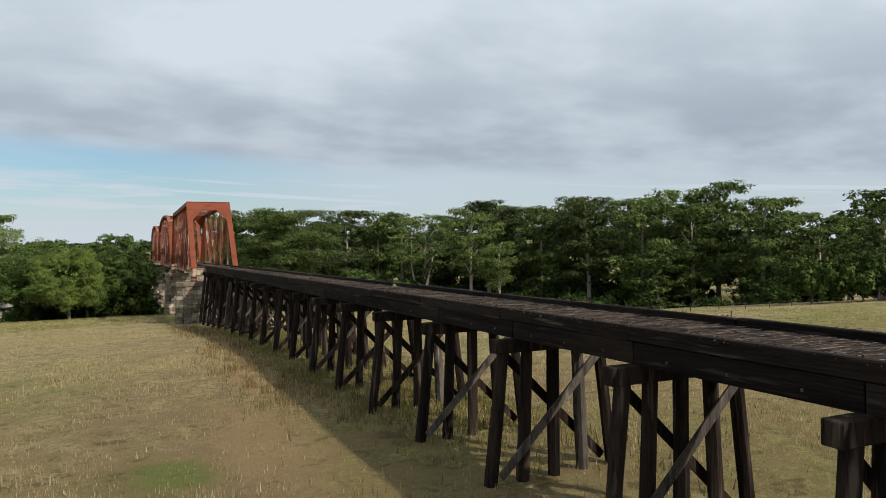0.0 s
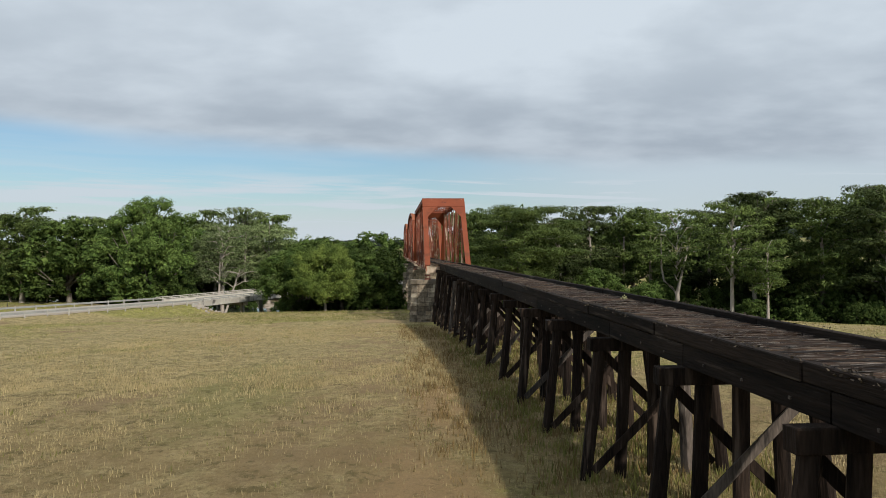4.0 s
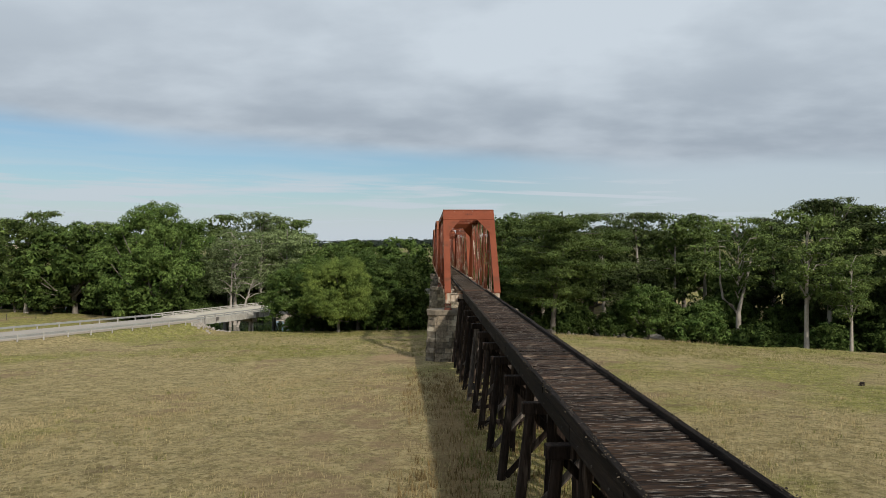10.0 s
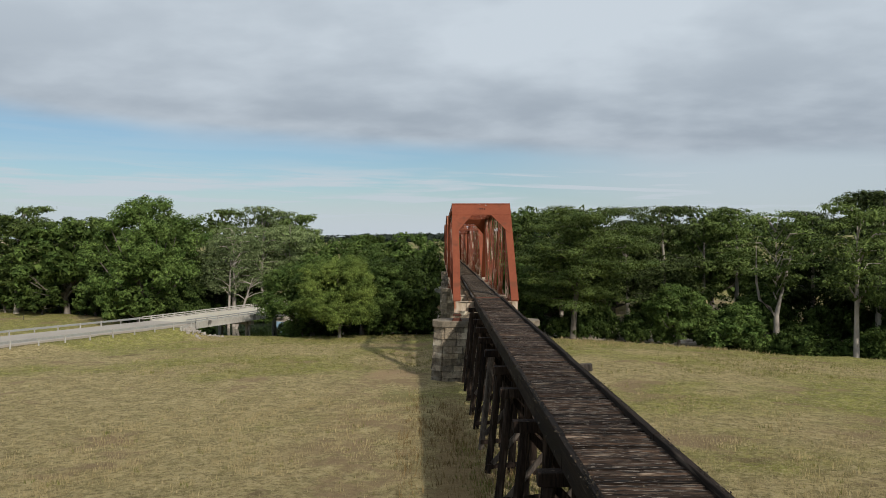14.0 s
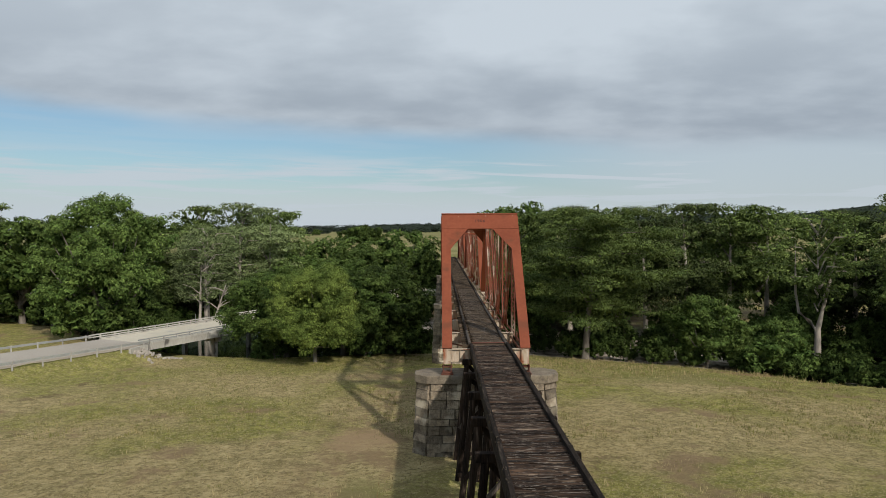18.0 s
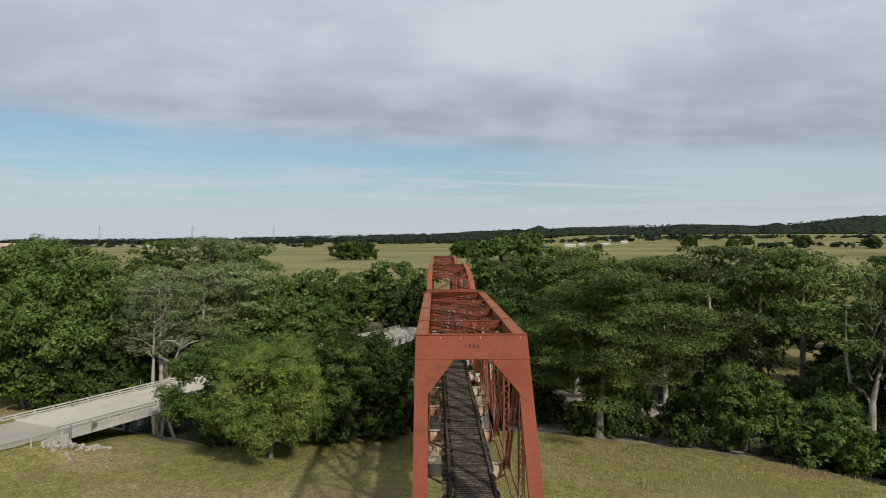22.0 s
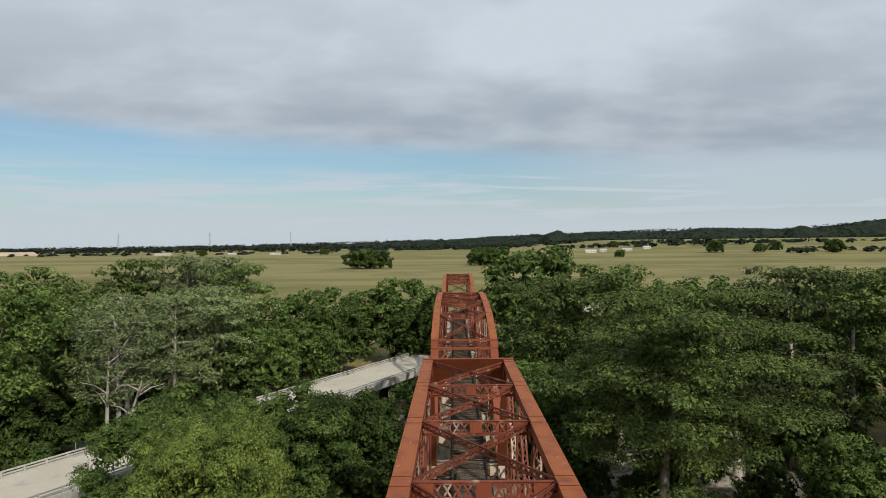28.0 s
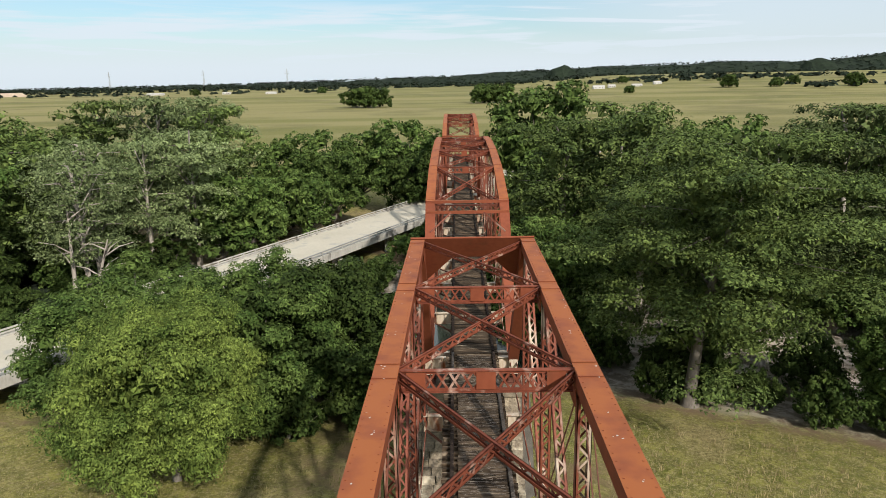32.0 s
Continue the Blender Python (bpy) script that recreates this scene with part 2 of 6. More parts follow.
M_CYPLEAF = material("cypress_needles", (0.040, 0.065, 0.018), (0.144, 0.188, 0.051), translucent=0.10, **LEAF)
M_DARKNEEDLE = material("brownish_cypress_needles", (0.034, 0.050, 0.018), (0.086, 0.108, 0.036), translucent=0.12, **LEAF)
M_DARKLEAF = material("live_oak_leaves", (0.026, 0.046, 0.011), (0.066, 0.094, 0.022), translucent=0.10, **LEAF)
M_PALELEAF = material("mossy_cypress_needles", (0.100, 0.135, 0.050), (0.200, 0.240, 0.105), translucent=0.13, **LEAF)
M_FARLEAF = material("far_scrub", (0.009, 0.014, 0.009), (0.022, 0.031, 0.018), rough=0.9, coarse=0.03, fine=0.12, bump=0.0, island=0.3, spec=0.1)
M_DRYBLADE = material("dry_grass_blades", (0.31, 0.245, 0.12), (0.45, 0.36, 0.19), rough=0.8, coarse=0.25, fine=2.0, bump=0.0, island=0.3, translucent=0.25, spec=0.2)
M_GREENBLADE = material("green_grass_blades", (0.125, 0.132, 0.036), (0.225, 0.208, 0.060), rough=0.8, coarse=0.25, fine=2.0, bump=0.0, island=0.3, translucent=0.25, spec=0.2)
M_GRAVEL = material("river_gravel", (0.38, 0.34, 0.29), (0.26, 0.23, 0.195), 0.95, coarse=0.5, fine=4, bump=0.9, dist=0.08)
M_WIRE = material("fence_wire", (0.12, 0.11, 0.10), (0.18, 0.17, 0.15), 0.6, metal=0.5, bump=0)
M_WHITE = material("white_house_wall", (0.46, 0.44, 0.41), (0.56, 0.54, 0.50), 0.8, coarse=0.2, fine=3, bump=0.05)
M_ROOF = material("pale_metal_roof", (0.40, 0.37, 0.34), (0.50, 0.47, 0.44), 0.6, coarse=0.2, fine=3, bump=0.05)
M_INK = material("dark_numerals", (0.05, 0.018, 0.012), (0.07, 0.025, 0.018), 0.7, bump=0)


def ground_material():
    """Dry pasture: straw, green and bare earth in patches, river gravel on the low banks."""
    m = bpy.data.materials.new("dry_pasture")
    m.use_nodes = True
    t = m.node_tree
    link = t.links.new
    p = t.nodes["Principled BSDF"]
    geo = t.nodes.new("ShaderNodeNewGeometry")

    def noise_of(scale, detail=5, rough=0.55):
        n = t.nodes.new("ShaderNodeTexNoise")
        n.inputs["Scale"].default_value, n.inputs["Detail"].default_value, n.inputs["Roughness"].default_value = scale, detail, rough
        link(geo.outputs["Position"], n.inputs["Vector"])
        return n.outputs["Fac"]

    def span(f, a, b, c=0.0, d=1.0):
        n = t.nodes.new("ShaderNodeMapRange")
        n.interpolation_type = "SMOOTHSTEP"
        for i, v in enumerate((a, b, c, d)):
            n.inputs[i + 1].default_value = v
        link(f, n.inputs[0])
        return n.outputs[0]

    def blend(f, a, b):
        n = t.nodes.new("ShaderNodeMix")
        n.data_type = "RGBA"
        for i, v in ((0, f), (6, a), (7, b)):
            if isinstance(v, tuple):
                n.inputs[i].default_value = (*v, 1)
            elif isinstance(v, (int, float)):
                n.inputs[i].default_value = v
            else:
                link(v, n.inputs[i])
        return n.outputs[2]

    straw = blend(span(noise_of(1.3, 6, 0.7), 0.38, 0.62), (0.440, 0.350, 0.175), (0.300, 0.234, 0.106))
    green = blend(span(noise_of(0.9, 6, 0.7), 0.38, 0.62), (0.170, 0.176, 0.038), (0.325, 0.300, 0.082))
    side = t.nodes.new("ShaderNodeSeparateXYZ")
    link(geo.outputs["Position"], side.inputs[0])
    lush = t.nodes.new("ShaderNodeMath")
    link(noise_of(0.045, 5), lush.inputs[0])
    link(span(side.outputs[0], -14, 10, 0.0, 0.025), lush.inputs[1])
    lush2 = t.nodes.new("ShaderNodeMath")
    link(lush.outputs[0], lush2.inputs[0])
    link(span(side.outputs[1], 8, 42, 0.0, 0.13), lush2.inputs[1])
    col = blend(span(lush2.outputs[0], 0.50, 0.63), straw, green)
    col = blend(span(noise_of(0.7, 6, 0.7), 0.40, 0.62, 0, 0.5), col, (0.141, 0.125, 0.047))
    col = blend(span(noise_of(2.6, 8, 0.85), 0.50, 0.58, 0, 0.62), col, (0.105, 0.084, 0.036))
    col = blend(span(noise_of(3.9, 8, 0.85), 0.51, 0.58, 0, 0.58), col, (0.500, 0.405, 0.225))
    col = blend(span(noise_of(0.11, 6, 0.65), 0.56, 0.66, 0, 0.75), col, (0.236, 0.160, 0.095))
    sep2 = t.nodes.new("ShaderNodeSeparateXYZ")
    link(geo.outputs["Position"], sep2.inputs[0])
    far = span(sep2.outputs[1], 130, 260)
    strip = t.nodes.new("ShaderNodeTexNoise")
    mp = t.nodes.new("ShaderNodeMapping")
    mp.inputs["Scale"].default_value = (0.0015, 0.008, 1)
    link(geo.outputs["Position"], mp.inputs[0])
    link(mp.outputs[0], strip.inputs["Vector"])
    strip.inputs["Scale"].default_value = 1.0
    farcol = blend(span(strip.outputs["Fac"], 0.40, 0.60), (0.160, 0.152, 0.053), (0.226, 0.197, 0.085))
    path = t.nodes.new("ShaderNodeMath")
    path.operation = "MULTIPLY"
    link(span(side.outputs[0], -15, -9), path.inputs[0])
    link(span(side.outputs[0], -7.5, -4.0, 1, 0), path.inputs[1])
    worn = t.nodes.new("ShaderNodeMath")
    worn.operation = "MULTIPLY"
    link(path.outputs[0], worn.inputs[0])
    link(span(noise_of(0.32, 6, 0.7), 0.42, 0.60, 0.0, 0.8), worn.inputs[1])
    col = blend(worn.outputs[0], col, (0.25, 0.172, 0.098))

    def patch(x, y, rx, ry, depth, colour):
        """Another ground colour, such as bare earth, round a place, with a ragged edge."""
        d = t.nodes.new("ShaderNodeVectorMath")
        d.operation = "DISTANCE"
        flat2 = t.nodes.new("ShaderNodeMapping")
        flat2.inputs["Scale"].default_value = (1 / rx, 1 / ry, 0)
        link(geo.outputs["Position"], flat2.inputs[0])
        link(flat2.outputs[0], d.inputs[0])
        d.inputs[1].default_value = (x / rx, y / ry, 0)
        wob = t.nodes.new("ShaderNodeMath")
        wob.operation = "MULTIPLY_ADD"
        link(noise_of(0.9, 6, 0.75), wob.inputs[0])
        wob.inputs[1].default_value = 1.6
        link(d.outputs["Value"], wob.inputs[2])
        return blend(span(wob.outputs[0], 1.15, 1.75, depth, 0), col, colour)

    col = patch(-6.6, -73, 2.8, 8.5, 0.6, (0.37, 0.245, 0.125))
    # a long browner strip beside the trestle's left posts
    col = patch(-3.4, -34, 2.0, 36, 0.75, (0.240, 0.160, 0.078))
    col = patch(-5.2, -60, 1.8, 9.0, 0.7, (0.38, 0.245, 0.130))
    col = patch(-15, -78, 3.5, 3.0, 0.6, (0.36, 0.235, 0.120))
    col = patch(-9.2, 4.0, 3.4, 4.5, 0.75, (0.36, 0.25, 0.145))
    col = patch(26, 41, 17, 9, 0.55, (0.185, 0.190, 0.058))
    col = patch(40, 47, 7, 3.2, 0.9, (0.235, 0.140, 0.085))
    col = patch(-10.5, -76, 2.2, 4.0, 0.7, (0.13, 0.15, 0.035))
    col = blend(span(noise_of(0.19, 6, 0.75), 0.60, 0.68, 0, 0.7), col, (0.13, 0.088, 0.05))
    bank = t.nodes.new("ShaderNodeMath")
    bank.operation = "MULTIPLY"
    link(span(sep2.outputs[2], -5.0, -4.2, 1, 0), bank.inputs[0])
    link(span(noise_of(0.25, 6, 0.7), 0.45, 0.60), bank.inputs[1])
    col = blend(bank.outputs[0], col, (0.22, 0.145, 0.095))
    stubble = t.nodes.new("ShaderNodeMath")
    stubble.operation = "MULTIPLY"
    link(span(side.outputs[1], -72, -46, 1, 0), stubble.inputs[0])
    link(span(noise_of(0.5, 6, 0.75), 0.36, 0.58, 0.25, 0.75), stubble.inputs[1])
    col = blend(stubble.outputs[0], col, (0.240, 0.168, 0.080))
    col = patch(-14.5, -56, 4.6, 12, 0.42, (0.170, 0.178, 0.056))
    col = patch(-9.5, -75.5, 1.8, 2.0, 0.8, (0.150, 0.175, 0.045))
    col = patch(-7.8, -8, 2.4, 4.0, 0.5, (0.190, 0.190, 0.066))
    clumps = t.nodes.new("ShaderNodeMath")
    clumps.operation = "MULTIPLY"
    link(span(side.outputs[1], -60, -30, 1, 0.15), clumps.inputs[0])
    link(span(noise_of(1.05, 7, 0.7), 0.555, 0.625, 0, 0.75), clumps.inputs[1])
    col = blend(clumps.outputs[0], col, (0.125, 0.098, 0.042))
    col = patch(-6.6, -73, 2.4, 7.5, 0.4, (0.37, 0.245, 0.125))
    farcol = blend(span(noise_of(0.0065, 5, 0.6), 0.50, 0.60, 0, 0.55), farcol, (0.115, 0.108, 0.045))
    farcol = blend(span(noise_of(0.011, 5, 0.6), 0.56, 0.66, 0, 0.5), farcol, (0.235, 0.195, 0.105))
    col = blend(far, col, farcol)
    col = blend(span(sep2.outputs[2], -5.6, -4.7, 1, 0), col, blend(span(noise_of(0.5, 6, 0.7), 0.42, 0.58), (0.50, 0.44, 0.37), (0.21, 0.175, 0.13)))
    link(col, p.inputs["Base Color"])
    p.inputs["Roughness"].default_value, p.inputs["Specular IOR Level"].default_value = 0.95, 0.1
    b = t.nodes.new("ShaderNodeBump")
    b.inputs["Strength"].default_value, b.inputs["Distance"].default_value = 1.0, 0.22
    link(noise_of(4.2, 6, 0.8), b.inputs["Height"])
    link(b.outputs[0], p.inputs["Normal"])
    return m


M_GROUND = ground_material()
M_WATER = bpy.data.materials.new("river_water")
M_WATER.use_nodes = True
wp = M_WATER.node_tree.nodes["Principled BSDF"]
wp.inputs["Base Color"].default_value = (0.035, 0.045, 0.032, 1)
wp.inputs["Roughness"].default_value = 0.08

# ---------------------------------------------------------------- mesh helpers


def mesh_of(bm, name, mat):
    me = bpy.data.meshes.new(name)
    bm.to_mesh(me)
    bm.free()
    if mat:
        me.materials.append(mat)
    return me


def part(name, bm, mat, parent, label=""):
    """Links a bmesh (or mesh) as ONE mesh object under a thing or a part."""
    me = bm if isinstance(bm, bpy.types.Mesh) else mesh_of(bm, name, mat)
    ob = new(name, me)
    if parent:
        ob.parent = parent
    return tagged(ob, label)


def thing(name, label, category, group="", kind="", at=(0, 0, 0), bm=None, mat=None):
    ob = new(name, mesh_of(bm, name, mat) if bm else None)
    ob.location = at
    return tagged(ob, label, category, group, kind)


def add_box(bm, lo, hi):
    (x0, y0, z0), (x1, y1, z1) = lo, hi
    v = [bm.verts.new(c) for c in ((x0, y0, z0), (x1, y0, z0), (x1, y1, z0), (x0, y1, z0), (x0, y0, z1), (x1, y0, z1), (x1, y1, z1), (x0, y1, z1))]
    for q in ((3, 2, 1, 0), (4, 5, 6, 7), (0, 1, 5, 4), (1, 2, 6, 5), (2, 3, 7, 6), (3, 0, 4, 7)):
        bm.faces.new([v[i] for i in q])
    return v


def box(lo, hi):
    bm = bmesh.new()
    add_box(bm, lo, hi)
    return bm


def add_bar(bm, p, q, w, d, side=(1, 0, 0)):
    """A straight bar from p to q: w across, along side, and d across that."""
    p, q, side = Vector(p), Vector(q), Vector(side)
    run = (q - p).normalized()
    across = (side - run * side.dot(run)).normalized()
    other = run.cross(across)
    v = []
    for end in (p, q):
        for a, b in ((-1, -1), (1, -1), (1, 1), (-1, 1)):
            v.append(bm.verts.new(end + across * (a * w / 2) + other * (b * d / 2)))
    for f in ((3, 2, 1, 0), (4, 5, 6, 7), (0, 1, 5, 4), (1, 2, 6, 5), (2, 3, 7, 6), (3, 0, 4, 7)):
        bm.faces.new([v[i] for i in f])


def bar(p, q, w, d, side=(1, 0, 0)):
    bm = bmesh.new()
    add_bar(bm, p, q, w, d, side)
    return bm


def laced(p, q, w, d, side, pitch=0.42, flange=0.09, lace=0.06, faces=2):
    """A built-up member: two channels held by zigzag lacing bars on its open faces. w: between the outsides of the channels, along side."""
    bm = bmesh.new()
    p, q, side = Vector(p), Vector(q), Vector(side)
    run = (q - p).normalized()
    across = (side - run * side.dot(run)).normalized()
    other = run.cross(across)
    for s in (-1, 1):
        off = across * (s * (w / 2 - 0.012))
        add_bar(bm, p + off, q + off, 0.024, d, across)
        for e in (-1, 1):
            o2 = across * (s * (w / 2 - flange / 2)) + other * (e * (d / 2 - 0.008))
            add_bar(bm, p + o2, q + o2, flange, 0.016, across)
    n = max(2, int((q - p).length / pitch))
    for e in ((-1, 1) if faces == 2 else (1,)):
        for i in range(n):
            s = 1 if i % 2 else -1
            a = p + run * ((q - p).length * i / n) + across * (s * (w / 2 - 0.05)) + other * (e * (d / 2 + 0.006))
            b = p + run * ((q - p).length * (i + 1) / n) - across * (s * (w / 2 - 0.05)) + other * (e * (d / 2 + 0.006))
            add_bar(bm, a, b, lace, 0.012, across)
    return bm


def array_mesh(name, verts, faces_per, mat):
    """verts: (n, k, 3); every k of them is one face."""
    n, k, _ = verts.shape
    me = bpy.data.meshes.new(name)
    me.vertices.add(n * k)
    me.vertices.foreach_set("co", verts.astype(np.float32).ravel())
    me.loops.add(n * k)
    me.loops.foreach_set("vertex_index", np.arange(n * k, dtype=np.int32))
    me.polygons.add(n)
    me.polygons.foreach_set("loop_start", np.arange(0, n * k, k, dtype=np.int32))
    me.update(calc_edges=True)
    me.validate()
    me.materials.append(mat)
    return me

# ---------------------------------------------------------------- ground and river


def bank_y(x):
    """Where the field breaks off to the river, for a given x."""
    return np.interp(x, [-400, -120, -85, -62, -30, -12, 12, 23, 34, 43, 50, 58, 72, 95, 125, 160, 260], [160, 116, 97, 71, 54, 60, 60, 56, 51.5, 45, 36, 32, 27, 10, -13, -40, -120])


def road_x(y):
    return -47.9 + 0.485 * (y - 62.5)


def ground_z(x, y):
    """The height of the land."""
    x, y = np.asarray(x, float), np.asarray(y, float)
    z = np.interp(y, [-400, -110, -85, -72, -55, -45, -34, -14, 0, 12, 45, 64], [3.7, 3.5, 3.38, 3.3, 3.22, 2.95, 2.4, 1.2, 0.48, -0.15, -1.95, -3.5])
    right = np.clip(x - 18, 0, 60) / 60 * np.clip((y + 60) / 80, 0, 1)
    z = z - 2.9 * right
    z = z - 0.25 * np.clip((-x - 12) / 40, 0, 1) * np.clip((y + 20) / 50, 0, 1)
    # a low grassy terrace between the pasture and the river
    z = z - 0.75 * np.clip((y - 29.0 - 0.04 * x) / 3.0, 0, 1) * np.clip((x - 8) / 5, 0, 1) * np.clip((54 - x) / 8, 0, 1)
    b = bank_y(x)
    into = np.clip((y - b) / 14, 0, 1)
    bed = -7.2 + 1.35 * np.clip((x - 4) / 8, 0, 1) * np.clip((52 - x) / 8, 0, 1)     # a gravel bar beside the railway
    z = z * (1 - into ** 1.4) + bed * into ** 1.4
    out = np.clip((y - b - 44) / 16, 0, 1)
    rise_far = np.interp(y, [150, 190, 230, 400, 700, 1200, 1800, 3000, 4600], [-4.8, -3.8, -1.4, 0.8, 5.0, 12.0, 20.0, 24.0, 26.0])
    rise_far = rise_far + 20 * np.clip((x - 100) / 300, 0, 1) * np.clip((y - 700) / 600, 0, 1) * np.clip((2600 - y) / 800, 0, 1)
    far = np.where(y > b + 30, rise_far, z)
    z = z * (1 - out) + far * out
    # the road's embankment, on the field side of the river
    d = np.abs(x - road_x(y)) * 0.9
    rise = np.clip((9.5 - d) / 4.0, 0, 1) * np.clip((54.5 - y) / 3.0, 0, 1) * np.clip((y + 60) / 50, 0, 1)
    level = np.interp(y, [-60, -20, 30, 55], [2.0, 0.9, -0.2, -0.72])
    z = np.where((rise > 0), np.maximum(z, z * (1 - rise) + level * rise), z)
    rise2 = np.clip((9.5 - d) / 4.0, 0, 1) * np.clip((y - 190) / 6, 0, 1)
    return z * (1 - rise2) + np.maximum(z, -0.75) * rise2


def grid_axis(lo, hi, step, ends):
    mid = list(np.arange(lo, hi + 0.01, step))
    out, s, v = [], step, hi
    while v < ends[1]:
        s *= 1.35
        v += s
        out.append(min(v, ends[1]))
    back, s, v = [], step, lo
    while v > ends[0]:
        s *= 1.35
        v -= s
        back.append(max(v, ends[0]))
    return np.array(back[::-1] + mid + out)


gx, gy = grid_axis(-110, 140, 2.0, (-4200, 4200)), grid_axis(-110, 190, 2.0, (-1500, 4600))
GX, GY = np.meshgrid(gx, gy)
GZ = ground_z(GX, GY)
GZ = GZ + 0.10 * np.sin(GX * 0.9 + 1.3 * np.sin(GY * 0.4)) * np.sin(GY * 0.7) * (GY < 60)
ground_mesh = bpy.data.meshes.new("ground")
ids = np.arange(len(gx) * len(gy)).reshape(len(gy), len(gx))
quads = np.stack([ids[:-1, :-1], ids[:-1, 1:], ids[1:, 1:], ids[1:, :-1]], -1).reshape(-1, 4)
ground_mesh.from_pydata(np.stack([GX, GY, GZ], -1).reshape(-1, 3).tolist(), [], quads.tolist())
ground_mesh.polygons.foreach_set("use_smooth", [True] * len(quads))
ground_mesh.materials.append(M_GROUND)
tagged(new("ground", ground_mesh), "dry straw and green pasture sloping to a wooded river", "ground", kind="structure")

bm = bmesh.new()
river = [(x, bank_y(x)) for x in range(-390, 261, 10)]
lo_v = [bm.verts.new((x, y + 11, -6.3)) for x, y in river]
hi_v = [bm.verts.new((x, y + 46, -6.3)) for x, y in river]
for i in range(len(river) - 1):
    bm.faces.new((lo_v[i], lo_v[i + 1], hi_v[i + 1], hi_v[i]))
tagged(new("water", mesh_of(bm, "water", M_WATER)), "still dark green river between wooded banks", "water", kind="structure")

# ---------------------------------------------------------------- timber trestle
DECK_Z = 8.05                      # top of the ties
AXIS = 0.22                        # centre of the trestle's deck
BENTS = [-115.3 + 4.98 * i for i in range(23)] + [-1.35]
trestle_g = "bents of the timber trestle"


def post_bm(top, foot, r0, r1, turn):
    """A round or squared log, a little bowed, from foot up to top."""
    bm = bmesh.new()
    rows = 4
    rings = []
    n = 8
    for i in range(rows + 1):
        f = i / rows
        c = Vector(foot).lerp(Vector(top), f)
        r = r0 + (r1 - r0) * f
        ring = []
        for k in range(n):
            a = 2 * math.pi * (k + 0.5) / n
            rr = r * (1 + 0.06 * math.sin(3 * k + 5 * turn + i))
            ring.append(bm.verts.new(c + Vector((math.cos(a) * rr, math.sin(a) * rr, 0))))
        rings.append(ring)
    for a, b in zip(rings, rings[1:]):
        for k in range(n):
            bm.faces.new((a[k], a[(k + 1) % n], b[(k + 1) % n], b[k]))
    bm.faces.new(rings[-1])
    bm.faces.new(rings[0][::-1])
    return bm


def worn_beam(p, q, w, d, rng, side=(1, 0, 0), bev=0.02):
    """A timber with softened arrises and slightly uneven ends."""
    bm = bar(p, q, w, d, side)
    bmesh.ops.bevel(bm, geom=bm.edges[:], offset=bev, segments=1, affect="EDGES")
    for v in bm.verts:
        v.co += Vector((rng.uniform(-1, 1), rng.uniform(-1, 1), rng.uniform(-1, 1))) * 0.007
    return bm


def bent(y, i):
    rng = random.Random(100 + i)
    zc = 7.32                                     # top of the cap
    g = float(ground_z(AXIS, y))
    ob = thing("trestle_bent", "creosoted timber bent with raking posts, cap and cross braces", "trestle bent", trestle_g, at=(0, y, 0))
    half = 1.95 + rng.uniform(-0.06, 0.10)
    part("cap", worn_beam((AXIS - half, 0, zc - 0.19), (AXIS + half + rng.uniform(-0.05, 0.2), 0, zc - 0.19), 0.36, 0.38, rng, (0, 1, 0)), M_CREO, ob,
         "square-sawn cap timber with weathered ends")
    top, low = zc - 0.38, g - 0.3
    rake = (top - low)
    for k, (x, lean) in enumerate(((-1.62, -0.115), (-0.85, -0.045), (0.0, 0.0), (0.85, 0.045), (1.62, 0.115))):
        jit = rng.uniform(-0.05, 0.05)
        mat = M_CREO if rng.random() < 0.95 else M_GREY
        part("post", post_bm((AXIS + x, jit * 0.4, top), (AXIS + x + lean * rake, jit, low), 0.185, 0.175, rng.random()), mat, ob)
    reach = 1.62 + 0.09 * rake
    lowz = max(g + 0.25, top - 4.2)
    left = rng.random() < 0.8
    mat = M_GREY if rng.random() < 0.45 else M_CREO
    part("brace", worn_beam((AXIS - reach + 0.1, -0.24, lowz), (AXIS + 1.55, -0.24, top - 0.05), 0.06, 0.24, rng, (0, 1, 0), 0.008), mat, ob,
         "diagonal plank brace bolted across the posts")
    part("brace", worn_beam((AXIS - 1.6, 0.24, top + 0.05), (AXIS + reach - 0.1, 0.24, lowz), 0.06, 0.24, rng, (0, 1, 0), 0.008), M_CREO, ob,
         "diagonal plank brace bolted across the posts")
    if rake > 4.6:
        part("brace", worn_beam((AXIS - reach - 0.15, -0.24, g + 0.4), (AXIS + reach + 0.1, -0.24, g + 0.75), 0.06, 0.22, rng, (0, 1, 0), 0.008), M_CREO, ob,
             "level plank brace low on the posts")
    return ob


for i, y in enumerate(BENTS):
    bent(y, i)

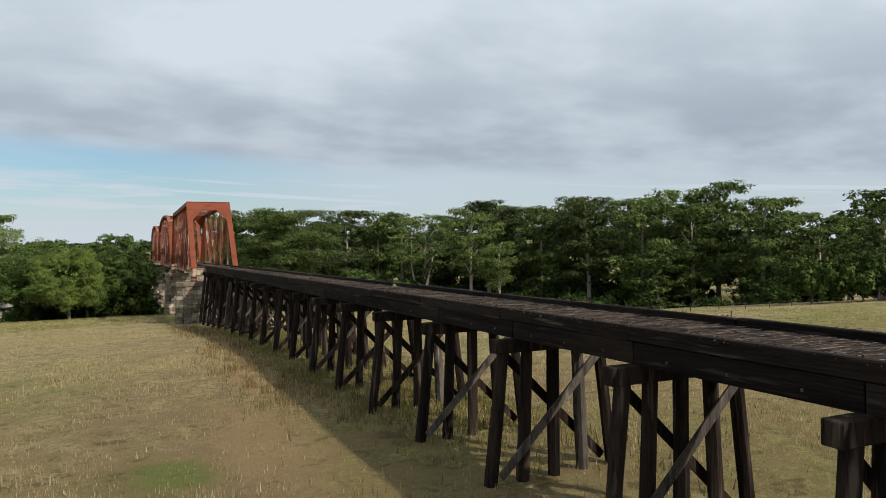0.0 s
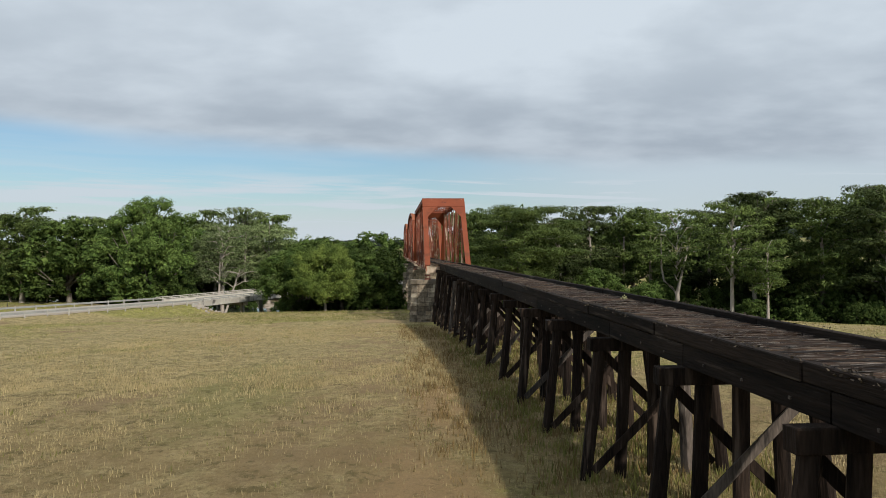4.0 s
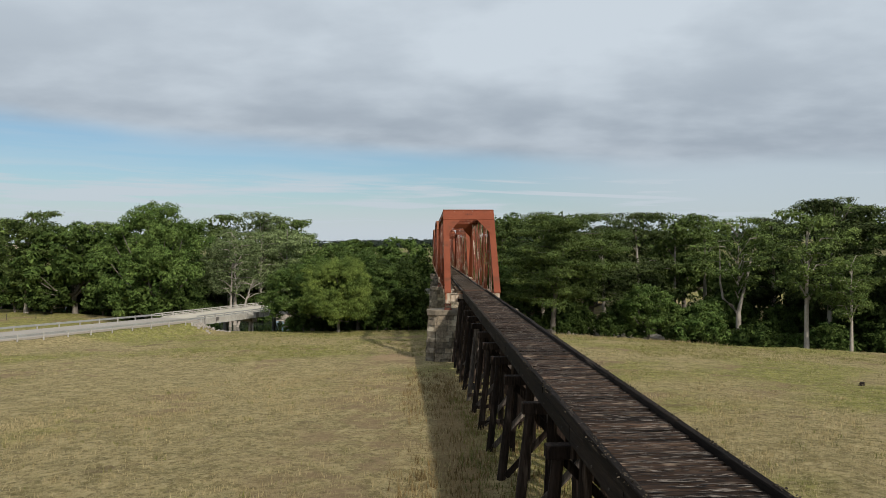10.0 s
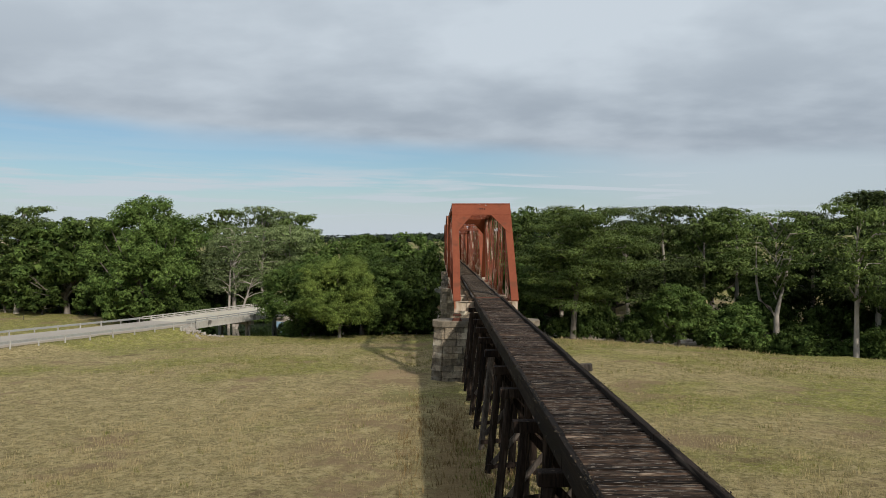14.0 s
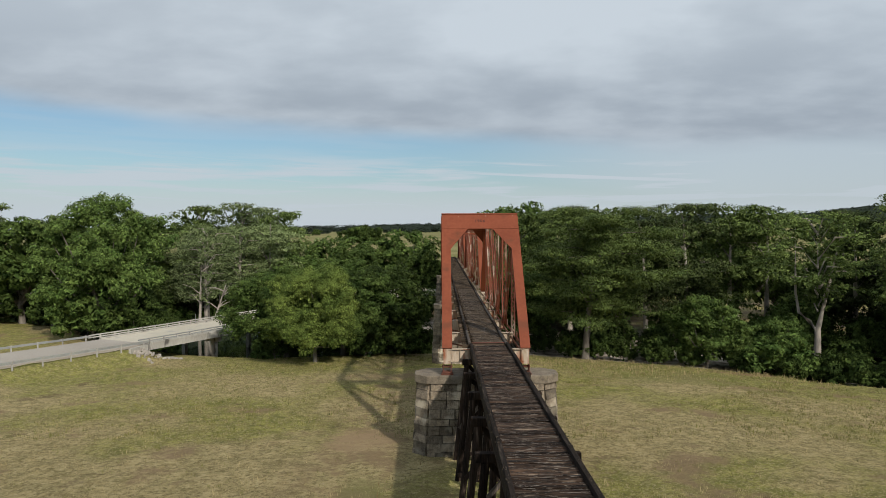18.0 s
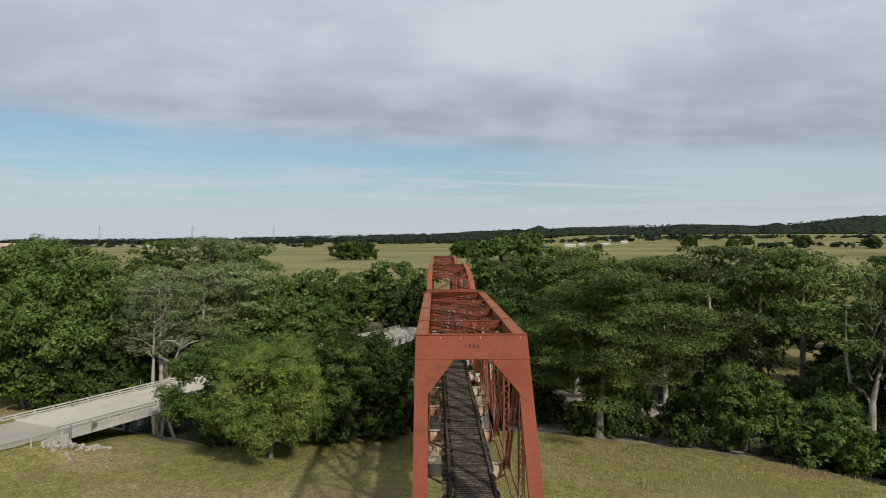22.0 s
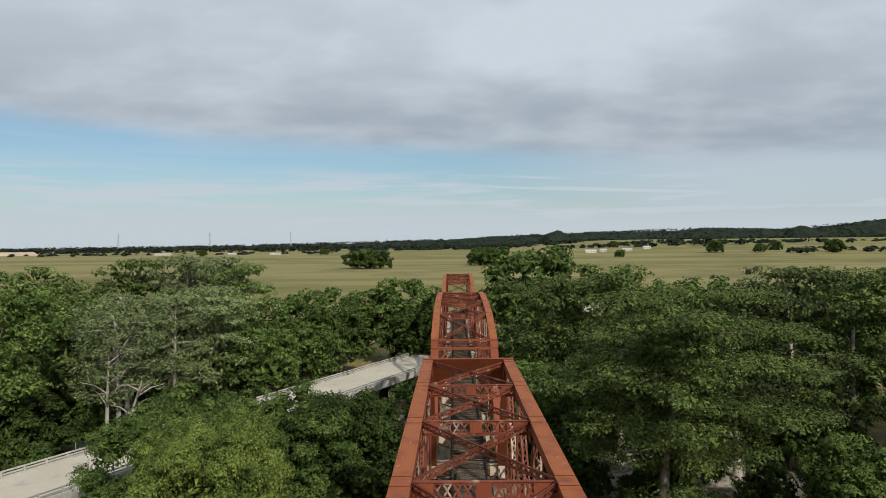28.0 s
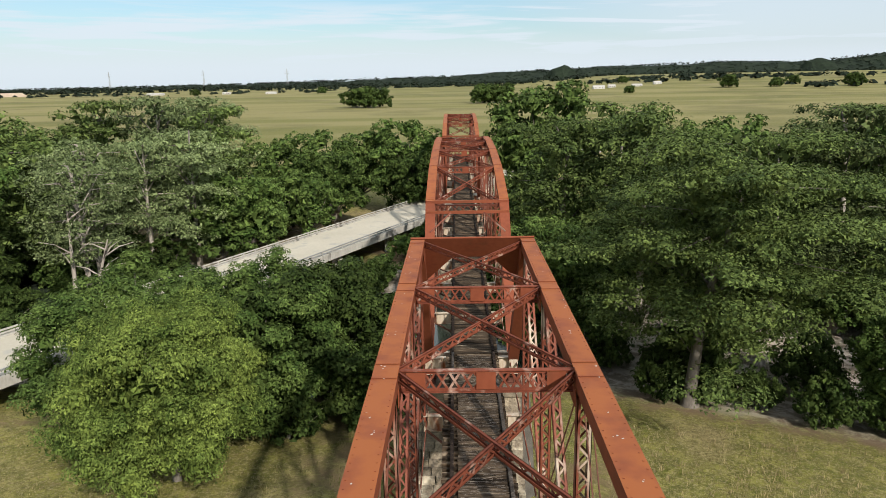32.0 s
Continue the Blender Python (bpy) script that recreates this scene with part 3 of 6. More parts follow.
# stringers: a bundle of timbers over each row of posts, one span long each
stringers = thing("trestle_stringers", "dark timber stringers carrying the ties from bent to bent", "bridge beams")
rng = random.Random(5)
BOLT = mesh_of(bar((-0.02, 0, 0), (0.02, 0, 0), 0.05, 0.05, (0, 1, 0)), "bolt", M_GREY)
ends = BENTS + [0.25]
for a, b in zip(ends, ends[1:]):
    for x in (-1.2, -0.95, 0.95, 1.2):
        part("stringer", worn_beam((AXIS + x, a + 0.012, 7.56), (AXIS + x, b - 0.012, 7.56), 0.21, 0.47, rng, (1, 0, 0), 0.012), M_CREOLONG, stringers)
    for x in (-1.31, 1.31):
        for k in range(3):
            bolt = part("bolt", BOLT, None, stringers)
            bolt.location = (AXIS + x, a + (b - a) * (0.2 + 0.3 * k), 7.50)

guards = thing("guard_timbers", "weathered guard timbers spiked along both edges of the ties", "guard timbers")
for side in (-1, 1):
    y = -115.0
    while y < 0.2:
        run = min(rng.uniform(5.2, 6.4), 0.25 - y)
        if run < 0.4:
            break
        x = AXIS + side * 1.235
        mid = DECK_Z - (0.085 if side < 0 else 0.045)
        part("guard_timber", worn_beam((x + rng.uniform(-0.02, 0.02), y + 0.015, mid), (x + rng.uniform(-0.02, 0.02), y + run - 0.015, mid + rng.uniform(-0.01, 0.015)),
                                       0.19, 0.32 if side < 0 else 0.40, rng, (1, 0, 0), 0.02), M_CREOLONG, guards)
        y += run


def tie_meshes(width, thick, depth, count, seed, mat):
    r = random.Random(seed)
    out = []
    for _ in range(count):
        bm = box((-width / 2 + r.uniform(-0.02, 0.025), -thick / 2, -depth), (width / 2 + r.uniform(-0.025, 0.02), thick / 2, 0))
        bmesh.ops.bevel(bm, geom=[e for e in bm.edges if abs(e.verts[0].co.x - e.verts[1].co.x) > 0.5], offset=0.018, segments=1, affect="EDGES")
        for v in bm.verts:
            v.co.z += r.uniform(-0.022, 0.008)
            v.co.y += r.uniform(-0.016, 0.016)
        out.append(mesh_of(bm, "tie", mat))
    return out


ties = thing("tie_deck", "close-laid weathered timber ties with splits and pale worn grain", "bridge deck")
kinds = tie_meshes(2.27, 0.232, 0.2, 14, 3, M_TIE)
y = -0.05
count = 0
while count < 300:
    ob = part("tie", kinds[rng.randrange(14)], None, ties)
    ob.location = (AXIS + rng.uniform(-0.015, 0.015), y, DECK_Z + rng.uniform(-0.032, 0.010))
    ob.rotation_euler = (rng.uniform(-0.06, 0.06), rng.uniform(-0.006, 0.006), rng.uniform(-0.010, 0.010))
    y -= 0.29
    count += 1
bm = bmesh.new()
while y > -115.2:
    add_box(bm, (AXIS - 1.135, y - 0.12, DECK_Z - 0.2), (AXIS + 1.135, y + 0.131, DECK_Z - rng.uniform(0, 0.015)))
    y -= 0.29
tagged(part("farther_ties", bm, M_TIE, ties), kind="stuff")

# ---------------------------------------------------------------- stone piers


def unit_stone():
    bm = box((-0.5, -0.5, -0.5), (0.5, 0.5, 0.5))
    face = [f for f in bm.faces if f.normal.y < -0.9 or abs(sum(v.co.y for v in f.verts) / 4 + 0.5) < 1e-6]
    got = bmesh.ops.inset_region(bm, faces=face, thickness=0.09, depth=0.0)
    for v in face[0].verts:
        v.co.y -= 0.2
    return bm


STONES = []
for k in range(5):
    r = random.Random(k)
    bm = unit_stone()
    for v in bm.verts:
        if v.co.y < -0.55:
            v.co += Vector((r.uniform(-0.06, 0.06), r.uniform(-0.22, 0.10), r.uniform(-0.08, 0.08)))
    STONES.append(mesh_of(bm, "stone_block", M_STONE))


def ring(hx, hy, cut):
    """A rectangle with its corners cut off, counter-clockwise."""
    return [(-hx + cut, -hy), (hx - cut, -hy), (hx, -hy + cut), (hx, hy - cut), (hx - cut, hy), (-hx + cut, hy), (-hx, hy - cut), (-hx, -hy + cut)]


def prism(rows):
    """Closed solid through rings of the same count: (z, ring)."""
    bm = bmesh.new()
    loops = [[bm.verts.new((x, y, z)) for x, y in pts] for z, pts in rows]
    for a, b in zip(loops, loops[1:]):
        for k in range(len(a)):
            bm.faces.new((a[k], a[(k + 1) % len(a)], b[(k + 1) % len(a)], b[k]))
    bm.faces.new(loops[0][::-1])
    bm.faces.new(loops[-1])
    return bm


def pier(yc, base, hx=4.75, hy=1.15, seed=0, pieces=True, sides=range(8)):
    ob = thing("stone_pier", "coursed limestone bridge pier with cut corners and a pale cap", "bridge pier", "stone piers of the railway bridge", at=(0.05, yc, 0))
    top, cut = 5.42, 0.85
    batter = 0.055
    grow = lambda z: (top - z) * batter
    part("core", prism([(base - 1.5, ring(hx - 0.16 + grow(base - 1.5), hy - 0.16 + grow(base - 1.5), cut)), (top + 0.02, ring(hx - 0.16, hy - 0.16, cut))]), M_MORTAR, ob,
         "recessed pale mortar behind the blocks")
    cap_bm = prism([(top + 0.02, ring(hx + 0.24, hy + 0.24, cut)), (top + 0.53, ring(hx + 0.25, hy + 0.25, cut)), (top + 0.58, ring(hx + 0.20, hy + 0.20, cut))])
    part("cap", cap_bm, M_CAPSTONE, ob, "pale cap course overhanging the blocks")
    r = random.Random(seed)
    z = top
    joined = bmesh.new()
    while z > base - 0.6:
        h = r.uniform(0.48, 0.66)
        pts = ring(hx + grow(z - h / 2), hy + grow(z - h / 2), cut)
        for k in sides:
            a, b = Vector((*pts[k], 0)), Vector((*pts[(k + 1) % 8], 0))
            length, run = (b - a).length, (b - a).normalized()
            s = 0.0 if length < 1.6 else -r.uniform(0, 0.5)
            while s < length - 0.05:
                w = length if length < 1.6 else r.uniform(0.8, 1.6)
                lo, hi = max(s, 0), min(s + w, length)
                if length - hi < 0.3:
                    hi = length
                if hi - lo > 0.12:
                    mid = a + run * ((lo + hi) / 2)
                    m = Matrix.Translation((mid.x, mid.y, z - h / 2)) @ Matrix.Rotation(math.atan2(run.y, run.x), 4, "Z") @ Matrix.Translation((0, 0.17, 0)) @ Matrix.Diagonal((hi - lo - 0.05, 0.42, h - 0.05, 1))
                    if pieces:
                        st = part("stone_block", STONES[r.randrange(5)], None, ob)
                        st.matrix_basis = m
                    else:
                        joined.from_mesh(STONES[r.randrange(5)])
                        bmesh.ops.transform(joined, matrix=m, verts=joined.verts[-len(STONES[0].vertices):])
                if hi >= length:
                    break
                s = hi
        z -= h
    if pieces:
        joined.free()
    else:
        tagged(part("stone_blocks", joined, M_STONE, ob), kind="stuff")
    return ob


def bearings(yc, xs, y_off):
    for x in xs:
        yy = yc + y_off
        ob = thing("bridge_shoe", "rusty cast bridge shoe with rollers on the pier cap", "bearing", "bearings on the piers", at=(x, yy, 6.0))
        part("base_plate", box((-0.42, -0.35, 0.0), (0.42, 0.35, 0.12)), M_DARKRED, ob)
        for dx in (-0.27, 0.27):
            part("side_plate", box((dx - 0.03, -0.26, 0.22), (dx + 0.03, 0.26, 0.75)), M_DARKRED, ob)
        pin = bmesh.new()
        bmesh.ops.create_cone(pin, cap_ends=True, segments=12, radius1=0.09, radius2=0.09, depth=0.72, matrix=Matrix.Translation((0, 0, 0.54)) @ Matrix.Rotation(math.pi / 2, 4, "Y"))
        part("pin", pin, M_DARKRED, ob)
        for k in range(5):
            roll = bmesh.new()
            bmesh.ops.create_cone(roll, cap_ends=True, segments=10, radius1=0.05, radius2=0.05, depth=0.72, matrix=Matrix.Translation((0, -0.24 + 0.12 * k, 0.17)) @ Matrix.Rotation(math.pi / 2, 4, "Y"))
            part("roller", roll, M_DARKRED, ob)


# ---------------------------------------------------------------- steel trusses
OUT = 3.0                          # outside face of the chords
CW = 0.64                          # chord width
CX = OUT - CW / 2                  # chord centre
BOT = 7.45                         # centre of the bottom chord


def plate_box(p, q, w, d, seams=()):
    """A closed box member with cover plate lips, from p to q."""
    bm = bar(p, q, w, d)
    p, q = Vector(p), Vector(q)
    run = (q - p).normalized()
    upn = run.cross(Vector((1, 0, 0)))
    if upn.z < 0:
        upn = -upn
    add_bar(bm, p + upn * (d / 2 + 0.008), q + upn * (d / 2 + 0.008), w + 0.05, 0.02)
    n = int((q - p).length / 0.3)
    for s in (-1, 1):
        for k in range(n):
            c = p + run * ((k + 0.5) * (q - p).length / n) + Vector((s * (w / 2 - 0.05), 0, 0)) + upn * (d / 2 + 0.022)
            add_bar(bm, c - run * 0.017, c + run * 0.017, 0.034, 0.016)
    return bm


def strut_bm(y, z_top, depth, x=CX - CW / 2, bays=9):
    """A transverse strut: flange angles with an X lattice between them."""
    bm = bmesh.new()
    for z in (z_top, z_top - depth):
        add_bar(bm, (-x, y, z), (x, y, z), 0.16, 0.03, (0, 1, 0))
        add_bar(bm, (-x, y, z + (-0.05 if z == z_top else 0.05)), (x, y, z + (-0.05 if z == z_top else 0.05)), 0.03, 0.1, (0, 1, 0))
    for i in range(bays):
        a, b = -x + 2 * x * i / bays, -x + 2 * x * (i + 1) / bays
        add_bar(bm, (a, y - 0.02, z_top - 0.03), (b, y - 0.02, z_top - depth + 0.03), 0.012, 0.065, (0, 1, 0))
        add_bar(bm, (b, y + 0.02, z_top - 0.03), (a, y + 0.02, z_top - depth + 0.03), 0.012, 0.065, (0, 1, 0))
    return bm


def truss(y0, panel, tops, rich, number=""):
    """A through truss from y0; tops: heights of the top chord's nodes from hip to hip."""
    n = len(tops) + 1
    ob = thing("steel_truss_span", "red-painted riveted steel through truss with laced members", "railway truss", "truss spans of the railway bridge", at=(0, y0, 0))
    ys = [panel * i for i in range(n + 1)]
    T = {i + 1: tops[i] - 0.28 for i in range(n - 1)}
    for s in (-1, 1):
        x = s * CX
        for a, b in ((0, 1), (n, n - 1)):
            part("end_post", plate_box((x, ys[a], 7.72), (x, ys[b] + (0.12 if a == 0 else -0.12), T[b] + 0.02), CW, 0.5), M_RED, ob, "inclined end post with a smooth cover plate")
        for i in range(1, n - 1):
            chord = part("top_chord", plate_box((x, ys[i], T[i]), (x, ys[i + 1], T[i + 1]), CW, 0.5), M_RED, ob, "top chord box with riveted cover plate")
            lift = max(v.co.z for v in chord.data.vertices) - max(T[i], T[i + 1]) if T[i] == T[i + 1] else 0.27
            for f in ((0.06, 0.94) if rich else (0.06,)):
                at = Vector((x, ys[i], T[i])).lerp(Vector((x, ys[i + 1], T[i + 1])), f)
                d = (Vector((x, ys[i + 1], T[i + 1])) - Vector((x, ys[i], T[i]))).normalized()
                part("splice_plate", bar(at - d * 0.3 + Vector((0, 0, lift + 0.008)), at + d * 0.3 + Vector((0, 0, lift + 0.008)), CW + 0.02, 0.016), M_RED, chord, "riveted splice plate")
        for i in range(n):
            bm = bmesh.new()
            for dx in (-0.2, 0.2):
                add_bar(bm, (x + dx, ys[i], BOT), (x + dx, ys[i + 1], BOT), 0.035, 0.2)
            part("bottom_chord", bm, M_REDOLD, ob, "paired eyebars of the bottom chord")
        for i in range(1, n):
            wide = 0.42 if 1 < i < n - 1 else 0.34
            part("vertical", laced((x, ys[i], BOT), (x, ys[i], T[i] - 0.2), wide, 0.30, (1, 0, 0) if 1 < i < n - 1 else (1, 0, 0), 0.36), M_REDOLD, ob,
                 "laced vertical with pale peeling paint")
        for i in range(1, n):
            j = i + 1 if i < n / 2 else i - 1
            if i == n / 2:
                continue
            part("diagonal", laced((x, ys[i], T[i] - 0.15), (x, ys[j], BOT), 0.34, 0.24, (1, 0, 0), 0.30), M_REDOLD, ob, "laced diagonal, rusty where the paint is gone")
        for i in (int(n / 2) - 1, int(n / 2) + 1):
            if n % 2 == 0 and 1 <= i < n:
                bm = bmesh.new()
                add_bar(bm, (x - 0.09, ys[int(n / 2)], T[int(n / 2)] - 0.15), (x - 0.09, ys[i], BOT), 0.03, 0.05)
                add_bar(bm, (x + 0.09, ys[int(n / 2)], T[int(n / 2)] - 0.15), (x + 0.09, ys[i], BOT), 0.03, 0.05)
                part("counter_rod", bm, M_DARKRED, ob, "thin counter rods")
        for i in range(1, n):
            bm = bmesh.new()
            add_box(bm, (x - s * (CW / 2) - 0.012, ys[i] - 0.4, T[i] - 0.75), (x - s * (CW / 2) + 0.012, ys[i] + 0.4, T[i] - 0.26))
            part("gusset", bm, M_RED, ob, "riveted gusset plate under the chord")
            for dx in (-0.3, 0.28):
                part("pin_plate", box((x + dx, ys[i] - 0.36, BOT - 0.28), (x + dx + 0.02, ys[i] + 0.36, BOT + 0.4)), M_PALE, ob, "pale stained pin plate")
    for s in (-1, 1):
        for yy in (ys[0], ys[n]):
            off = 0.12 if yy == ys[0] else -0.12
            part("pedestal", box((s * CX - 0.26, yy + off - 0.22, 6.76), (s * CX + 0.26, yy + off + 0.22, 7.95)), M_PALE, ob, "pale rust-stained pedestal plates under the end post")
    # portals in the plane of the end posts
    for a, b, sgn in ((0, 1, 1), (n, n - 1, -1)):
        foot, hip = Vector((0, ys[a], 8.0)), Vector((0, ys[b], tops[b - 1] + 0.0))
        run = (hip - foot).normalized()
        if rich:
            low = hip - run * 1.5
            nrm = run.cross(Vector((1, 0, 0)))
            nrm = nrm if nrm.y * sgn < 0 else -nrm
            lift = nrm * 0.02
            bm = bmesh.new()
            add_bar(bm, low + lift, hip + lift, 2 * OUT, 0.03)
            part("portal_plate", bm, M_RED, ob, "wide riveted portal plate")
            bm = bmesh.new()
            add_bar(bm, hip - run * 0.03 + lift * 2.4, hip + run * 0.05 + lift * 2.4, 2 * OUT + 0.06, 0.09)
            add_bar(bm, low - run * 0.03 + lift * 2.2, low + run * 0.05 + lift * 2.2, 2 * OUT, 0.05)
            part("portal_flange", bm, M_RED, ob)
            for s in (-1, 1):
                bm = bmesh.new()
                k = [low + Vector((s * 1.0, 0, 0)), low + Vector((s * OUT, 0, 0)), low - run * 2.55 + Vector((s * OUT, 0, 0)), low - run * 2.4 + Vector((s * (OUT - 0.35), 0, 0))]
                f0 = [bm.verts.new(v + lift * 1.2 - nrm * 0.012) for v in k]
                f1 = [bm.verts.new(v + lift * 1.2 + nrm * 0.012) for v in k]
                bm.faces.new(f0)
                bm.faces.new(f1[::-1])
                for i in range(4):
                    bm.faces.new((f0[i], f1[i], f1[(i + 1) % 4], f0[(i + 1) % 4]))
                bmesh.ops.recalc_face_normals(bm, faces=bm.faces[:])
                add_bar(bm, k[0] + lift * 2, k[3] + lift * 2, 0.09, 0.03, run.cross(nrm))
                part("knee_plate", bm, M_RED, ob, "triangular knee plate between portal and post")
            if number and sgn == 1:
                curve = bpy.data.curves.new("numerals", "FONT")
                curve.body, curve.size, curve.align_x, curve.align_y, curve.extrude = number, 0.36, "CENTER", "CENTER", 0.012
                curve.space_character = 1.25
                text = new("numerals", curve)
                mid = hip - run * 0.72
                basis = Matrix((Vector((1, 0, 0)), run, nrm)).transposed().to_4x4()
                text.matrix_world = Matrix.Translation(mid + lift + nrm * 0.03) @ basis
                dep = bpy.context.evaluated_depsgraph_get()
                me = bpy.data.meshes.new_from_object(text.evaluated_get(dep))
                me.materials.clear()
                me.materials.append(M_INK)
                mw = text.matrix_world.copy()
                bpy.data.objects.remove(text)
                lab = part("year_numerals", me, None, ob, "dark cut numerals reading 1906")
                lab.matrix_basis = mw
        else:
            for dz in (0.0, 0.9):
                c = hip - run * (0.15 + dz)
                part("portal_strut", bar(c + Vector((-OUT, 0, 0)), c + Vector((OUT, 0, 0)), 0.16, 0.2, (0, 1, 0)), M_RED, ob, "straight portal strut")
            part("portal_lattice", strut_bm(hip.y, hip.z - 0.35, 0.65, bays=8), M_REDOLD, ob)
            for s in (-1, 1):
                part("knee_brace", bar(hip - run * 1.1 + Vector((s * 1.2, 0, 0)), hip - run * 2.7 + Vector((s * CX, 0, 0)), 0.14, 0.1, (0, 1, 0)), M_REDOLD, ob)
    # struts and laterals in the plane of the top chords
    for i in range(2, n - 1):
        part("sway_strut", strut_bm(ys[i], tops[i - 1] - 0.12, 0.62 if rich else 0.5, bays=14), M_REDWORN, ob, "latticed cross strut between the chords")
        for xx in (-1.9, 0.0, 1.9):
            part("stay_plate", box((xx - 0.26, ys[i] - 0.075, tops[i - 1] - 0.66), (xx + 0.26, ys[i] - 0.055, tops[i - 1] - 0.16)), M_RED, ob, "small riveted stay plate on the strut")
    xi = CX - CW / 2
    for i in range(1, n - 1):
        za, zb = tops[i - 1] - 0.22, tops[i] - 0.22
        for s in (-1, 1):
            p, q = Vector((s * xi, ys[i] + 0.15, za - (0.0 if s > 0 else 0.03))), Vector((-s * xi, ys[i + 1] - 0.15, zb - (0.0 if s > 0 else 0.03)))
            part("top_lateral", laced(p, q, 0.30, 0.09, (0, 0, 1), 0.24, 0.07, 0.05, 1), M_REDWORN, ob, "laced top lateral brace, paint worn to pale streaks")
    # floor
    for i in range(n + 1):
        bm = bmesh.new()
        add_box(bm, (-CX + 0.05, ys[i] - 0.012, 6.95), (CX - 0.05, ys[i] + 0.012, 7.78))
        for z in (6.95, 7.78):
            add_box(bm, (-CX + 0.05, ys[i] - 0.17, z - 0.02), (CX - 0.05, ys[i] + 0.17, z + 0.02))
        for k in range(9):
            xx = -CX + 0.3 + (2 * CX - 0.6) * k / 8
            add_box(bm, (xx - 0.012, ys[i] - 0.13, 6.97), (xx + 0.012, ys[i] + 0.13, 7.76))
        part("floor_beam", bm, M_PALE, ob, "pale stained plate floor beam with rust streaks")
    for x in (-1.0, 1.0):
        for i in range(n):
            bm = bmesh.new()
            add_box(bm, (x - 0.012, ys[i] + 0.02, 7.20), (x + 0.012, ys[i + 1] - 0.02, 7.74))
            for z in (7.2, 7.74):
                add_box(bm, (x - 0.13, ys[i] + 0.18, z - 0.015), (x + 0.13, ys[i + 1] - 0.18, z + 0.015))
            part("floor_stringer", bm, M_PALE if i % 2 else M_REDOLD, ob)
        for i in range(n):
            if x < 0:
                part("bottom_lateral", bar((-CX + 0.2, ys[i] + 0.2, 7.05), (CX - 0.2, ys[i + 1] - 0.2, 7.05), 0.1, 0.08, (0, 0, 1)), M_DARKRED, ob)
            else:
                part("bottom_lateral", bar((CX - 0.2, ys[i] + 0.2, 7.0), (-CX + 0.2, ys[i + 1] - 0.2, 7.0), 0.1, 0.08, (0, 0, 1)), M_DARKRED, ob)
    return ob


P1 = 7.74
truss(0.0, P1, [17.22] * 5, True, "1906")
P2 = 7.8
CAMEL = [16.4, 18.0, 18.6, 18.8, 18.6, 18.0, 16.4]
truss(47.3, P2, CAMEL, False)
truss(110.5, P2, CAMEL, False)

# deck inside the trusses: boards between guard timbers on spaced ties
deck1 = thing("span_deck", "dark weathered boards between guard timbers on projecting ties", "bridge deck")
wide = tie_meshes(3.25, 0.22, 0.22, 5, 21, M_BOARD)
boards = tie_meshes(2.15, 0.265, 0.07, 8, 22, M_BOARD)
y = 0.35
while y < 46.2:
    ob = part("tie", wide[rng.randrange(5)], None, deck1)
    ob.location = (0.05 + rng.uniform(-0.04, 0.04), y, 7.98)
    y += 0.44
y = 0.32
while y < 46.3:
    ob = part("board", boards[rng.randrange(8)], None, deck1)
    ob.location = (AXIS + rng.uniform(-0.03, 0.03), y, DECK_Z + rng.uniform(-0.005, 0.012))
    y += 0.29
for x in (-1.12, 1.42):
    y = 0.3
    while y < 46.2:
        run = min(6.0, 46.4 - y)
        part("guard_timber", worn_beam((x, y + 0.01, DECK_Z + 0.05), (x, y + run - 0.01, DECK_Z + 0.05), 0.17, 0.16, rng), M_GREY if rng.random() < 0.5 else M_CREO, deck1)
        y += run
deck2 = thing("span_deck", "dark weathered timber deck on the farther truss spans", "bridge deck")
far_ties = tie_meshes(3.0, 0.26, 0.24, 4, 23, M_BOARD)
for k in range(300):
    ob = part("tie", far_ties[k % 4], None, deck2)
    ob.location = (AXIS + rng.uniform(-0.03, 0.03), 46.6 + 0.31 * k, DECK_Z + rng.uniform(-0.02, 0.01))
bm = bmesh.new()
y = 46.6 + 0.31 * 300
while y < 173:
    add_box(bm, (AXIS - 1.5, y - 0.13, 7.8), (AXIS + 1.5, y + 0.13, DECK_Z + rng.uniform(-0.02, 0.01)))
    y += 0.31
tagged(part("far_timber", bm, M_BOARD, deck2), kind="stuff")
for x in (-1.12, 1.42):
    part("guard_timber", worn_beam((x, 46.6, DECK_Z + 0.05), (x, 173, DECK_Z + 0.05), 0.17, 0.16, rng), M_CREO, deck2)

pier(1.05, 0.7, seed=1)
pier(47.0, -5.8, 3.9, 1.25, seed=2, sides=(0, 6, 7))
pier(110.1, -5.8, 3.9, 1.25, seed=3, sides=(0, 6, 7))
pier(173.6, -2.0, 3.9, 1.25, seed=4, sides=(0, 6, 7))
bearings(0, (-CX, CX), 0.2)
bearings(46.85, (-CX, CX), -0.35)
bearings(46.85, (-CX, CX), 0.55)

# ---------------------------------------------------------------- road and its concrete bridge
RD = Vector((0.485, 1.0, 0)).normalized()          # along the road
RN = Vector((RD.y, -RD.x, 0))                       # towards the railway
ROAD_Z = -0.45
ROAD0 = Vector((road_x(62.5), 62.5, 0))             # a point on its centre line


def road_at(s, off, z):
    return ROAD0 + RD * s + RN * off + Vector((0, 0, z))


def road_level(s):
    return float(np.interp(s, [-140, -95, -40, -8, 110, 200], [2.3, 1.1, 0.1, ROAD_Z, ROAD_Z, ROAD_Z]))


